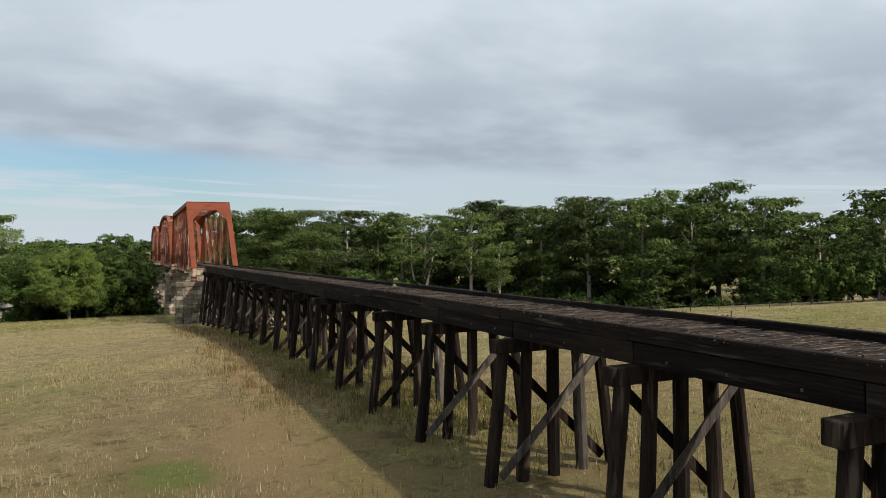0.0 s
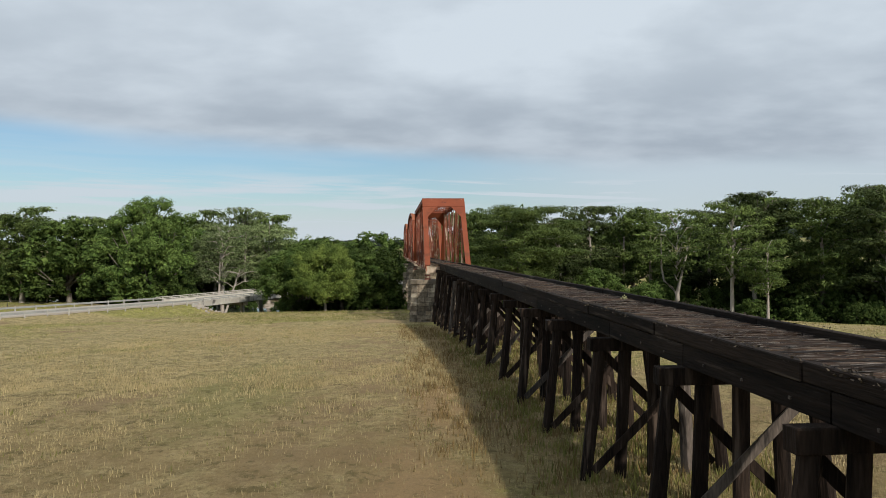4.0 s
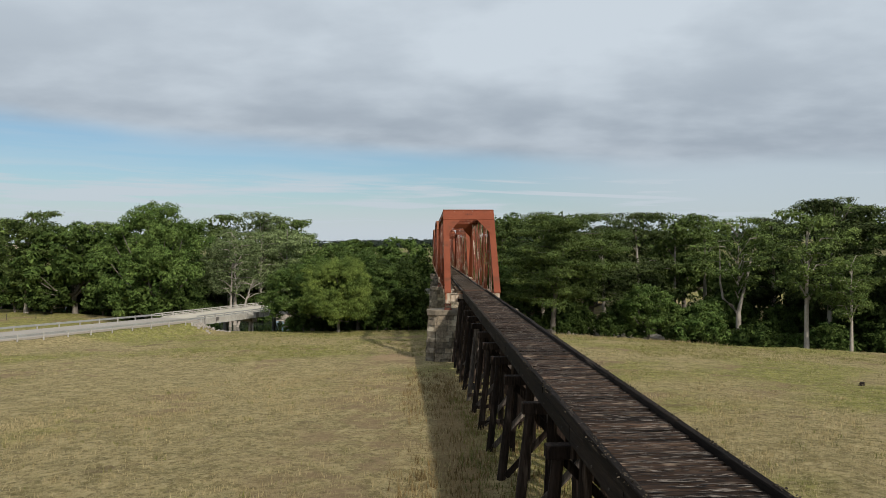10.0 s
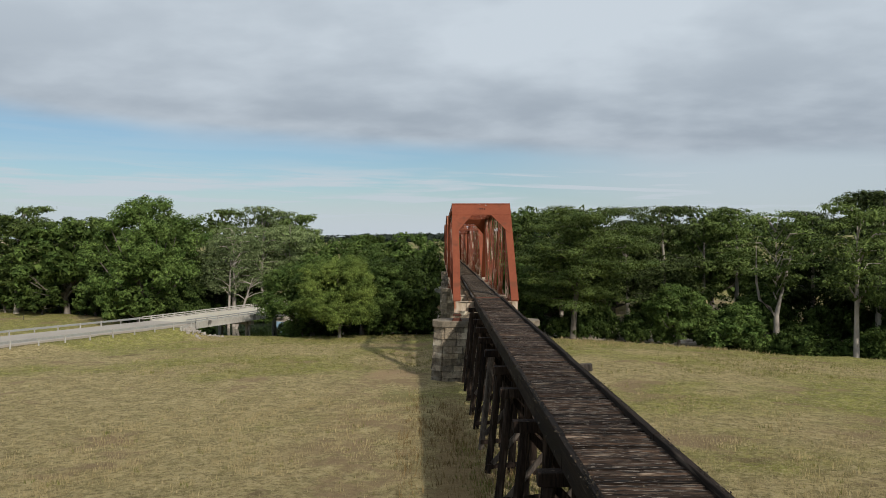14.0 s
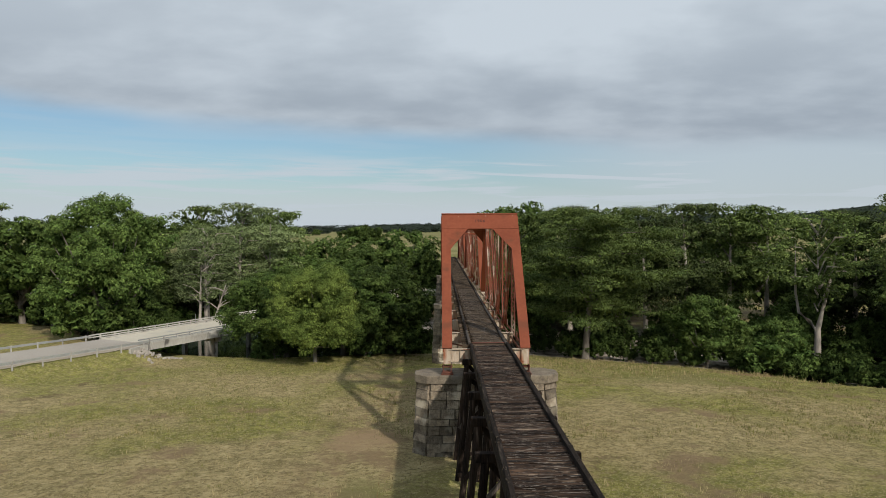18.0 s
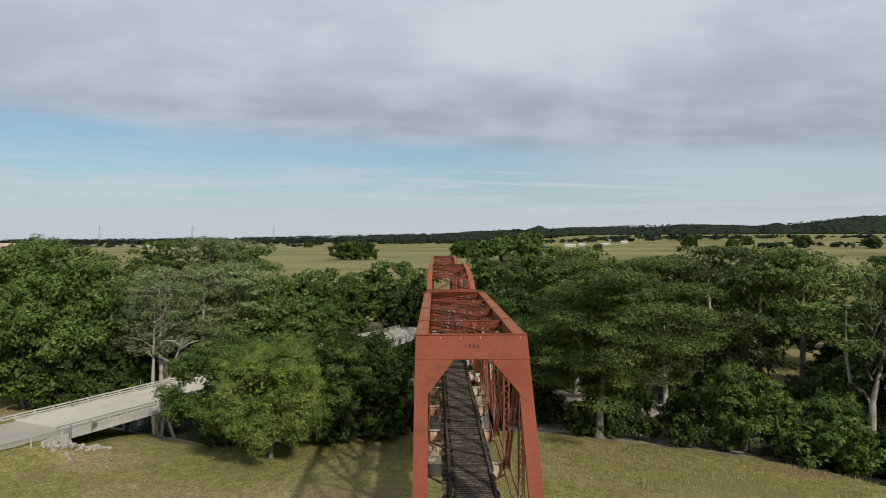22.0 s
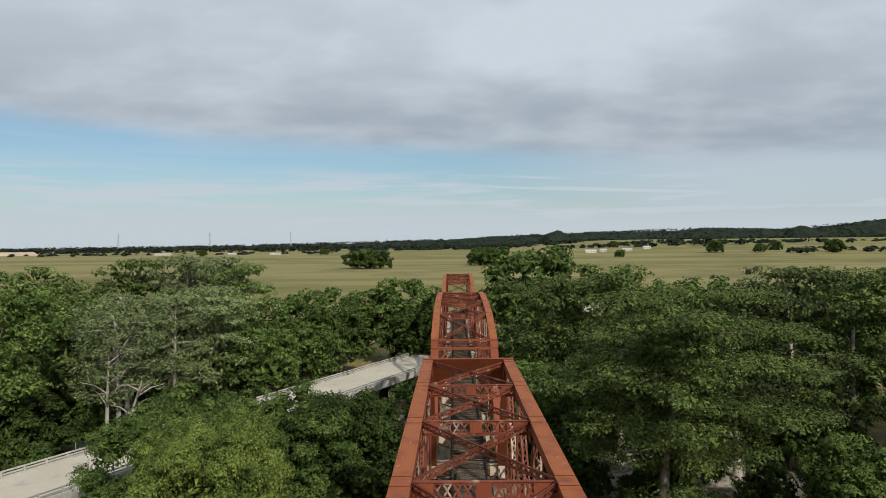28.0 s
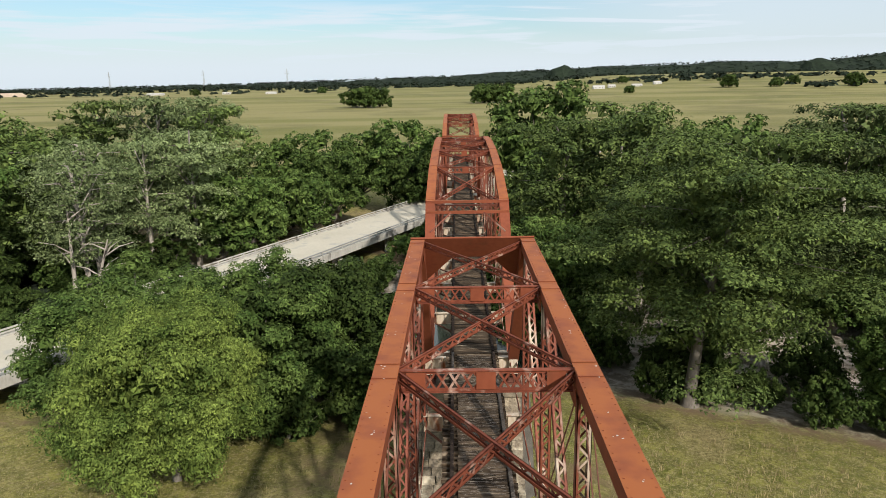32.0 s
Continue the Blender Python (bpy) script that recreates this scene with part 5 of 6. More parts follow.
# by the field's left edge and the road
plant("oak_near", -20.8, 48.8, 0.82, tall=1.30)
plant("oak_near3", -27.0, 58.5, 1.0)
plant("oak_near3", -18.2, 58.2, 0.98, turn=2.2)
plant("oak_near2", -13.0, 61.0, 1.2)
plant("bush_dark", -19, 61, 0.9)
plant("bush_dark", -6.5, 66, 0.9)
plant("bush", -8.5, 58, 0.8)
plant("bush_dark", -14.5, 55.5, 0.75)
plant("bush_dark", -10.5, 63, 0.9)
plant("bush", -28.5, 57.5, 0.8)
plant("bush_dark", -26, 64, 0.9)
for row in ((-62, 88, "oak_b", 0.95), (-53, 98, "cyp_moss", 0.95), (-69, 89, "oak_b", 0.95), (-65.5, 81, "oak_tall", 1.12), (-80, 100, "oak_c", 1.35), 
            (-55, 105, "cyp_moss", 1.05), (-57.5, 108, "cyp_moss", 0.95), (-50, 112, "cyp_moss", 1.0), (-44, 116, "cyp_pale", 0.9), (-63, 116, "cyp_pale", 0.88),
            (-72, 108, "cyp_c", 1.12), (-86, 108, "cyp_a", 1.0), (-90, 112, "oak_c", 1.1), (-108, 104, "cyp_c", 1.0), (-95, 103, "oak_c", 1.4), (-112, 112, "cyp_b", 0.95),
            (-122, 116, "oak_c", 1.1), (-128, 122, "cyp_a", 1.0), (-140, 124, "oak_a", 1.1), (-152, 130, "cyp_a", 0.95), (-36, 118, "oak_c", 0.95), (-46, 132, "cyp_b", 0.93),
            (-54, 128, "cyp_pale", 1.08), (-66, 132, "cyp_b", 1.0), (-82, 124, "cyp_a", 1.1), (-98, 118, "cyp_a", 1.05), (-30, 134, "oak_a", 0.9), (-26, 146, "oak_c", 1.02),
            (-40, 148, "oak_a", 1.2), (-33, 158, "oak_a", 1.25), (-13, 166, "oak_a", 1.36), (-24, 172, "oak_a", 1.15), (-9, 156, "oak_b", 1.1), (-52, 146, "cyp_pale", 1.06),
            (-74, 150, "oak_a", 0.95), (-92, 144, "oak_c", 1.5), (-112, 136, "oak_a", 1.0), (-70, 176, "oak_far", 0.8), (-100, 186, "oak_far", 0.8), (-118, 160, "oak_far", 0.9),
            (-134, 140, "oak_c", 0.95), (-160, 128, "oak_a", 1.0), (-180, 140, "oak_c", 1.0), (-156, 160, "oak_far", 1.0), (-60.5, 81, "oak_b", 0.82), (-67, 79, "bush", 1.5), (-74, 90, "bush_dark", 1.4), (-86, 99, "bush", 1.5), (-100, 101, "bush_dark", 1.5), (-112, 106, "bush", 1.5)):
    plant(row[2], row[0], row[1], row[3], tall=1.09 if row[2].startswith("cyp") else 1.06)
# right of the railway, along the river
plant("cyp_near", 20.7, 65.0, 1.0, turn=0.0)
plant("oak_a", 39.0, 60.5, 0.78)
for x, y, size in ((22.6, 66.0, 0.75), (18.6, 67.2, 0.7), (31.5, 61.5, 0.7), (21.6, 69.0, 0.85), (24.5, 75.0, 0.8), (29.0, 80.0, 1.0), (15.5, 76.0, 0.7), (34.0, 70.0, 0.9), (27.0, 65.5, 0.6), (36.5, 60.5, 0.65), (42.5, 55.0, 0.65), (47.0, 50.0, 0.55)):
    plant("bush_dark", x, y, size, tall=1.3)
plant("cyp_tall", 62.5, 46, 0.82, tall=1.25)
plant("cyp_tall", 66.2, 39, 0.5, tall=1.36)
plant("cyp_fork", 59.5, 66.0, 0.92, turn=0.15, tall=1.10)
for row in ((10.5, 81, "oak_c", 0.9), (9, 88, "oak_a", 0.95), (14, 100, "cyp_c", 1.05), (24, 96, "cyp_c", 1.08), (36, 95, "oak_c", 1.2), (36, 83, "cyp_dark", 0.86), (45, 86, "cyp_dark", 0.98), (54.5, 89, "cyp_a", 1.0),
            (61.5, 88, "cyp_tall", 0.9), (75, 60, "cyp_dark", 1.06), (82, 66, "cyp_b", 1.02), (73, 78, "cyp_dark", 0.92), (86, 52, "cyp_a", 1.05),
            (92, 40, "cyp_dark", 1.07), (98, 50, "cyp_c", 1.2), (100, 30, "cyp_a", 1.07), (108, 22, "cyp_b", 0.92), (114, 34, "cyp_c", 1.28), (120, 26, "cyp_b", 1.12), (152, 8, "oak_c", 1.35), (116, 10, "cyp_b", 0.95), (124, 2, "cyp_a", 0.9),
            (128, 16, "cyp_b", 0.98), (134, -10, "oak_c", 1.15), (142, -4, "cyp_c", 1.1), (146, -22, "oak_c", 1.05), (156, -30, "cyp_a", 1.0), (164, -18, "oak_c", 1.1), (170, -44, "oak_a", 1.2),
            (47, 61, "bush_dark", 0.9), (58, 60, "bush_dark", 0.8), (22, 74, "bush_dark", 0.85),
            (64, 66, "bush_dark", 1.0), (78, 54, "bush_dark", 0.8), (90, 32, "bush", 1.0), (104, 14, "bush_dark", 1.0), (96, 22, "bush_dark", 0.9), (112, 2, "bush_dark", 1.0), (120, -8, "bush", 1.1),
            (18, 158, "oak_c", 1.72), (36, 142, "oak_a", 1.15), (14, 136, "oak_b", 0.95), (36, 128, "oak_a", 1.0), (26, 120, "cyp_c", 1.05), (42, 120, "oak_c", 1.38), (58, 112, "cyp_a", 0.85),
            (65, 110, "oak_c", 1.4), (84, 100, "cyp_a", 0.9), (96, 88, "cyp_b", 0.98), (108, 74, "cyp_b", 1.02), (120, 58, "cyp_b", 1.0), (132, 44, "cyp_b", 0.9), (48, 138, "oak_a", 0.9),
            (64, 130, "oak_b", 0.9), (80, 122, "oak_a", 0.9), (100, 112, "oak_b", 1.0), (118, 98, "oak_a", 1.0), (140, 76, "oak_c", 1.05), (154, 58, "oak_a", 1.1), (160, 20, "oak_c", 1.35),
            (60, 150, "oak_far", 0.8), (96, 140, "oak_far", 0.85), (136, 122, "oak_far", 0.9), (170, 96, "oak_far", 0.9), (180, 60, "oak_far", 1.0)):
    plant(row[2], row[0], row[1], row[3], tall=1.0 if row[2].startswith("bush") else 1.12 if row[2].startswith("cyp") else 1.09)
# dark thicket in the hollow of the river bed
for x, y, size in ((56, 78, 1.15), (63, 76, 1.25), (69, 70, 1.2), (74, 66, 1.25), (79, 61, 1.3), (84, 57, 1.25), (88, 47, 1.2), (81, 50, 1.05), (93, 43, 1.2), (86, 38, 1.0), (97, 33, 1.2), (66, 84, 1.4),
                   (76, 74, 1.4), (86, 65, 1.4), (95, 54, 1.4), (102, 42, 1.4), (109, 30, 1.4), (50, 83, 1.1), (71, 56, 0.75), (77, 45, 0.8), (80, 31, 0.8), (96, -17, 1.2), (102, -22, 1.3), (107, -28, 1.2), (114, -33, 1.4), (121, -39, 1.4), (128, -45, 1.4), (136, -51, 1.4)):
    plant("bush_dark", x, y, size, tall=1.35, group="riverside bushes")
for x, y, kind, size in ((72, 88, "oak_b", 1.0), (90, 74, "oak_b", 1.0), (104, 58, "oak_b", 1.05), (112, 44, "oak_b", 1.0), (110, -20, "cyp_c", 0.9), (122, -30, "oak_b", 1.0), (132, -38, "oak_b", 1.05), (140, -46, "oak_a", 1.05)):
    plant(kind, x, y, size, light=True)
# bare leaning trunks among the mossy cypresses
for x, y, dx, dy, h, seed in ((-51.6, 93.6, 4.2, 0.3, 13.0, 3), (-53.2, 94.4, 0.5, 0.2, 17.0, 4)):
    rr = random.Random(seed)
    z0 = float(ground_z(x, y)) - 0.5
    tip = Vector((x + dx, y + dy, z0 + h))
    root = Vector((x, y, z0))
    lines = [([tuple(root), tuple(root.lerp(tip, 0.1)), tuple(root.lerp(tip, 0.5)), tuple(tip)], [0.6, 0.38, 0.28, 0.08])]
    for k in range(9):
        base = root.lerp(tip, rr.uniform(0.5, 0.97))
        a, reach = rr.uniform(0, 6.28), rr.uniform(2.0, 4.5)
        end = base + Vector((math.cos(a) * reach, math.sin(a) * reach, rr.uniform(0.3, 2.6)))
        lines.append(([tuple(base), tuple(base.lerp(end, 0.5) + Vector((0, 0, 0.4))), tuple(end)], [0.13, 0.09, 0.03]))
    snag = thing("dead_tree", "bare pale leaning cypress trunk with broken limbs", "tree", "riverside trees", at=(0, 0, 0))
    part("trunk", limbs_mesh("trunk", lines, M_PALEBARK), None, snag)
# understorey along both edges of the river bed
row_rng = random.Random(31)
for x in range(-8, 150, 5):
    if abs(x) < 5:
        continue
    for lo, hi, a, b in ((5, 9, 0.45, 0.8), (12, 22, 0.7, 1.15), (38, 52, 0.9, 1.4)):
        if row_rng.random() < {5: 0.25 if x < 45 or x > 72 else 0.0, 12: 0.35 if x < 45 else 0.6, 38: 0.35 if x < 50 else 0.0}[lo]:
            yy = float(bank_y(x)) + row_rng.uniform(lo, hi)
            if 5 < x < 34 and yy < 84:
                continue
            plant(row_rng.choice(("bush_dark", "bush_dark", "bush")), x + row_rng.uniform(-2, 2), yy, row_rng.uniform(a, b), group="riverside bushes")
for x in range(-150, -12, 6):
    for lo, hi in ((6, 14), (34, 50)):
        yy = float(bank_y(x)) + row_rng.uniform(lo, hi)
        if abs(x - road_x(yy)) > 13:
            plant(row_rng.choice(("bush_dark", "bush")), x, yy, row_rng.uniform(0.8, 1.3), group="riverside bushes")
# the wood behind the first rows
for gx_ in range(-170, 181, 10):
    for gy_ in range(-60, 175, 10):
        x, y = gx_ + row_rng.uniform(-3.5, 3.5), gy_ + row_rng.uniform(-3.5, 3.5)
        into_wood = y - float(bank_y(x))
        if into_wood < 10 or into_wood > 92 or abs(x) < 9:
            continue
        off_road = x - float(road_x(y))
        if abs(off_road) < 12 or (0 < off_road and x < 0):
            continue
        if -70 < x < -40 and 84 < y < 104:
            continue
        if row_rng.random() < (0.56 if into_wood < 60 else 0.3) * (0.25 if x > 75 or x < -95 else 0.5 if x > 20 else 1.0):
            plant(row_rng.choice(("oak_b", "oak_a", "oak_a", "cyp_c", "oak_b")), x, y, row_rng.uniform(0.62, 0.92), group="riverside trees", light=math.hypot(x, y) > (120 if 0 < x < 30 else 95))
for k in range(26):
    y = 72 + k * 3.0
    x = row_rng.uniform(float(road_x(y)) + 9, -7)
    if x > float(road_x(y)) + 8:
        plant(row_rng.choice(("bush_dark", "bush")), x, y, row_rng.uniform(0.5, 0.85), group="riverside bushes")
# single oaks in the far pasture
for x, y, s in ((-93, 652, 1.5), (-82, 648, 1.65), (-72, 652, 1.5), (26, 700, 1.5), (38, 704, 1.6), (48, 698, 1.4), (40, 1150, 1.1), (86, 1180, 1.1), (160, 1080, 0.9), (210, 860, 0.8),
                (345, 900, 1.4), (395, 880, 1.0), (440, 930, 1.0), (-230, 1200, 1.0), (270, 1150, 1.0), (480, 860, 1.4), (560, 840, 1.3), (620, 870, 1.2), (700, 820, 1.2), (-440, 1180, 1.0)):
    plant("oak_far", x, y, s, z=float(ground_z(x, y)) - 1.5 * s, group="oaks in the far pasture")
for k in fresh:
    for piece in list(templates[k].children):
        bpy.data.objects.remove(piece)
    bpy.data.objects.remove(templates[k])

# ---------------------------------------------------------------- far country
rngn = np.random.default_rng(77)


def scrub(name, spots, sizes, per, mat, label):
    """Far woods as one sheet of many clumps."""
    n = len(spots)
    pick = np.repeat(np.arange(n), per)
    d = rngn.normal(size=(n * per, 3))
    d /= np.linalg.norm(d, axis=1, keepdims=True)
    d[:, 2] = np.abs(d[:, 2])
    c = spots[pick] + d * sizes[pick][:, None] * np.array([1.3, 1.0, 1.0]) * rngn.uniform(0.5, 1.0, (n * per, 1))
    me = leaves(name, c, d + np.array([0, 0, 0.5]), float(np.mean(sizes)) * 0.42, rngn, mat, 0.7)
    return tagged(new(name, me), label, "woods", kind="stuff")


spots, sizes = [], []
for y, x0, x1, n, s in ((1650, -1700, 300, 300, 7), (1950, -2200, 1600, 520, 9), (2250, -2600, 2200, 620, 10), (1150, 300, 900, 110, 6), (900, 380, 900, 70, 5.5), (1350, -900, -100, 50, 5), (1250, 160, 460, 50, 5)):
    xs = rngn.uniform(x0, x1, n)
    spots.append(np.stack([xs, y + rngn.uniform(-90, 90, n), ground_z(xs, y + np.zeros(n))], 1))
    sizes.append(s * rngn.uniform(0.6, 1.5, n))
scrub("far_woods", np.concatenate(spots), np.concatenate(sizes), 15, M_FARLEAF, "dark line of scrub woods along the horizon")
spots, sizes = [], []
for k in range(60):
    y = rngn.uniform(-200, 160)
    spots.append((-260 - rngn.uniform(0, 200), y + 60, 0))
    sizes.append(rngn.uniform(5, 9))
for k in range(90):
    spots.append((rngn.uniform(-300, 300), -190 - rngn.uniform(0, 120), 4))
    sizes.append(rngn.uniform(5, 9))
scrub("woods_behind", np.array(spots, float), np.array(sizes), 40, M_FARLEAF, "scrub woods round the pasture")


def hill(name, rows, depth, label):
    """A wooded rise: ridge heights along x, falling to the plain on both sides."""
    xs = np.linspace(rows[0][0], rows[-1][0], 160)
    hs = np.interp(xs, [r[0] for r in rows], [r[2] for r in rows]) + 1.6 * np.sin(xs * 0.05) + 1.2 * np.sin(xs * 0.13 + 1)
    yc = np.interp(xs, [r[0] for r in rows], [r[1] for r in rows])
    prof = ((-1.0, -0.02), (-0.7, 0.22), (-0.4, 0.6), (-0.15, 0.92), (0.0, 1.0), (0.3, 0.8), (1.0, -0.02))
    verts = [(x + 8 * math.sin(x * 0.07 + 9 * p), y + depth * p, max(-3.0, h * q - 1)) for x, y, h in zip(xs, yc, hs) for p, q in prof]
    m = len(prof)
    faces = [(i * m + k, i * m + k + 1, (i + 1) * m + k + 1, (i + 1) * m + k) for i in range(len(xs) - 1) for k in range(m - 1)]
    me = bpy.data.meshes.new(name)
    me.from_pydata(verts, [], [f[::-1] for f in faces])
    me.materials.append(M_FARLEAF)
    return tagged(new(name, me), label, "hill", kind="structure")


def hill_woods(name, rows, depth, count, label):
    """Tree crowns over the near slope and the crest of a rise."""
    xs = rngn.uniform(rows[0][0], rows[-1][0], count)
    h = np.interp(xs, [r[0] for r in rows], [r[2] for r in rows])
    yc = np.interp(xs, [r[0] for r in rows], [r[1] for r in rows])
    p = -rngn.uniform(0, 1, count) ** 1.4 * 0.85
    q = np.interp(p, [-1.0, -0.7, -0.4, -0.15, 0.0], [-0.02, 0.22, 0.6, 0.92, 1.0])
    return scrub(name, np.stack([xs, yc + depth * p, h * q - 2], 1), rngn.uniform(4, 9, count), 9, M_FARLEAF, label)


hill("hill_range", ((-3400, 2600, 28), (-2300, 2600, 30), (-1728, 2600, 31), (-1297, 2600, 34), (-866, 2600, 38), (-435, 2600, 42), (-4, 2600, 53), (211, 2600, 64), (642, 2600, 78),
                   (857, 2600, 77), (987, 2600, 87), (1137, 2600, 84), (1224, 2600, 79), (1331, 2600, 80), (1503, 2600, 99), (1650, 2600, 115), (2000, 2600, 126), (3400, 2600, 90)), 330, "long wooded ridge along the horizon")
hill_woods("hill_woods", ((-2000, 2600, 32), (-866, 2600, 38), (-4, 2600, 53), (211, 2600, 64), (642, 2600, 78), (987, 2600, 87), (1224, 2600, 79), (1503, 2600, 99), (1650, 2600, 115), (2000, 2600, 126)), 330, 2600,
           "dark scrub trees covering the long ridge")
hill("hill_knoll", ((300, 2480, 20), (340, 2480, 66), (372, 2480, 83), (404, 2480, 66), (450, 2480, 20)), 120, "small pointed wooded knoll on the horizon")
hill("hill_knob", ((1170, 2480, 30), (1220, 2480, 80), (1255, 2480, 88), (1290, 2480, 80), (1340, 2480, 30)), 120, "small round wooded knob on the horizon")

for k, (x, y, w, d, h) in enumerate(((205, 1020, 16, 10, 5), (228, 1040, 10, 8, 4.5), (262, 1030, 14, 9, 4), (300, 1060, 11, 8, 4.5), (-560, 1300, 30, 12, 4), (-330, 1250, 18, 10, 4), (-420, 1280, 14, 9, 4))):
    house = thing("farm_building", "small pale farm building with a light metal roof far off", "building", "farm buildings far off", at=(x, y, float(ground_z(x, y)) - 0.1))
    part("wall", box((-w / 2, -d / 2, 0), (w / 2, d / 2, h * 0.6)), M_WHITE, house)
    bm = prism([(h * 0.6 + 0.005, [(-w / 2 - 0.4, -d / 2 - 0.4), (w / 2 + 0.4, -d / 2 - 0.4), (w / 2 + 0.4, d / 2 + 0.4), (-w / 2 - 0.4, d / 2 + 0.4)]),
                (h, [(-w / 2 - 0.4, -0.1), (w / 2 + 0.4, -0.1), (w / 2 + 0.4, 0.1), (-w / 2 - 0.4, 0.1)])])
    part("roof", bm, M_ROOF, house, "light metal roof")
    for s in (-0.3, 0.05, 0.3):
        part("window", box((w * s - 0.6, -d / 2 - 0.05, h * 0.2), (w * s + 0.6, -d / 2 + 0.05, h * 0.42)), M_INK, house)

for x, y in ((-1240, 2500), (-900, 2500), (-600, 2500)):
    py = thing("power_pylon", "thin grey lattice power pylon on the horizon", "pylon", "power pylons on the horizon", at=(x, y, 24))
    bm = bmesh.new()
    for sx in (-1, 1):
        for sy in (-1, 1):
            add_bar(bm, (sx * 3, sy * 3, 0), (sx * 0.6, sy * 0.6, 62), 0.5, 0.5)
    for k in range(6):
        z, w = 6 * k, 3 - 0.33 * k
        add_bar(bm, (-w, -w, z), (w, -w, z + 6), 0.35, 0.35, (0, 1, 0))
        add_bar(bm, (w, -w, z), (-w, -w, z + 6), 0.35, 0.35, (0, 1, 0))
    part("tower", bm, M_RAILM, py)
    for z in (46, 54):
        part("cross_arm", bar((-8, 0, z), (8, 0, z), 0.5, 0.6, (0, 1, 0)), M_RAILM, py)

# ---------------------------------------------------------------- fences


def fence(points, gap, wires, label, h=1.25):
    ob = thing("wire_fence", label, "fence", "wire fences")
    prev = None
    rr = random.Random(len(points) * 7)
    for (xa, ya), (xb, yb) in zip(points, points[1:]):
        run = math.hypot(xb - xa, yb - ya)
        n = max(1, int(run / gap))
        for k in range(n):
            x, y = xa + (xb - xa) * k / n, ya + (yb - ya) * k / n
            z = float(ground_z(x, y))
            part("post", post_bm((x + rr.uniform(-0.06, 0.06), y, z + h + rr.uniform(-0.1, 0.15)), (x, y, z - 0.3), 0.075, 0.065, rr.random()), M_GREY, ob)
            if prev:
                bm = bmesh.new()
                for w in range(wires):
                    f = (w + 1) / (wires + 0.3)
                    add_bar(bm, (prev[0], prev[1], prev[2] + h * f), (x, y, z + h * f), 0.012, 0.012, (0, 0, 1))
                part("wire", bm, M_WIRE, ob)
            prev = (x, y, z)
    return ob


fence([(34, -90), (35.7, -54.5), (43.3, -29.8)], 12.0, 2, "widely spaced dark posts with wire across the dry pasture", 1.2)
fence([(44.5, -30.5), (64, -26.6), (92, -20.0), (118, -36), (150, -58)], 6.0, 2, "short weathered posts with wire along the tree line", 0.95)
fence([(-130, 40), (-112, 80), (-92, 92)], 5.0, 3, "weathered posts with wire beyond the road")
fence([(-90, 300), (-30, 296), (10, 320)], 7.0, 2, "wire fence in the pasture beyond the river")

# a low stump in the pasture
stump_z = float(ground_z(31.8, -16.8))
thing("stump", "low dark rotten stump in the dry grass", "stump", bm=post_bm((32.0, -16.7, stump_z + 0.27), (31.8, -16.8, stump_z - 0.2), 0.30, 0.17, 0.3), mat=M_CREO)

# ---------------------------------------------------------------- grass


def blades(name, n, area, seed, h, w, mat, label, near=None):
    rg = np.random.default_rng(seed)
    x0, x1, y0, y1 = area
    m = n // 7
    cx, cy = rg.uniform(x0, x1, m), y0 + (y1 - y0) * rg.uniform(0, 1, m) ** (1.6 if near else 1.0)
    pick = rg.integers(0, m, n)
    x, y = cx[pick] + rg.normal(size=n) * 0.16, cy[pick] + rg.normal(size=n) * 0.16
    edge_d = np.minimum(np.minimum(x - x0, x1 - x) / (0.22 * (x1 - x0)), np.minimum(y - y0 + 2, y1 - y) / (0.12 * (y1 - y0)))
    ok = (np.abs(x - road_x(y)) > 11) & (y < bank_y(x) + 3) & (rg.random(n) < edge_d * 1.6 + 0.05)
    patch = np.sin(x * 0.21 + 2 * np.sin(y * 0.09)) + np.sin(y * 0.17 + 1.7 * np.sin(x * 0.12))
    ok &= rg.random(n) < 0.66 + 0.32 * patch
    x, y = x[ok], y[ok]
    n = len(x)
    z = ground_z(x, y)
    a = rg.uniform(0, math.pi, n)
    hh = h * rg.uniform(0.5, 1.3, n)
    lx, ly = rg.normal(size=n) * 0.22 * hh, rg.normal(size=n) * 0.22 * hh
    ww = w * rg.uniform(0.7, 1.4, n)
    v = np.zeros((n, 3, 3))
    v[:, 0] = np.stack([x - np.cos(a) * ww, y - np.sin(a) * ww, z - 0.05], 1)
    v[:, 1] = np.stack([x + np.cos(a) * ww, y + np.sin(a) * ww, z - 0.05], 1)
    v[:, 2] = np.stack([x + lx, y + ly, z + hh], 1)
    return tagged(new(name, array_mesh(name, v, 3, mat)), label, "grass", kind="stuff")


blades("near_dry_grass", 215000, (-34, 20, -94, -46), 5, 0.14, 0.0115, M_DRYBLADE, "dry straw-coloured grass in tufts", near=True)
blades("mid_dry_grass", 125000, (-36, 26, -56, -6), 6, 0.17, 0.015, M_DRYBLADE, "dry straw-coloured grass in tufts", near=True)
blades("dry_grass", 130000, (-75, 72, -120, 60), 1, 0.22, 0.020, M_DRYBLADE, "dry straw-coloured grass in tufts", near=True)
blades("green_grass", 70000, (-75, 75, -120, 60), 2, 0.18, 0.02, M_GREENBLADE, "green grass tufts among the straw", near=True)
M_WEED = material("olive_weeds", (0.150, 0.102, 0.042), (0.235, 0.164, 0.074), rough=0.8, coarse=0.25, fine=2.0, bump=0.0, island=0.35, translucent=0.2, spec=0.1)
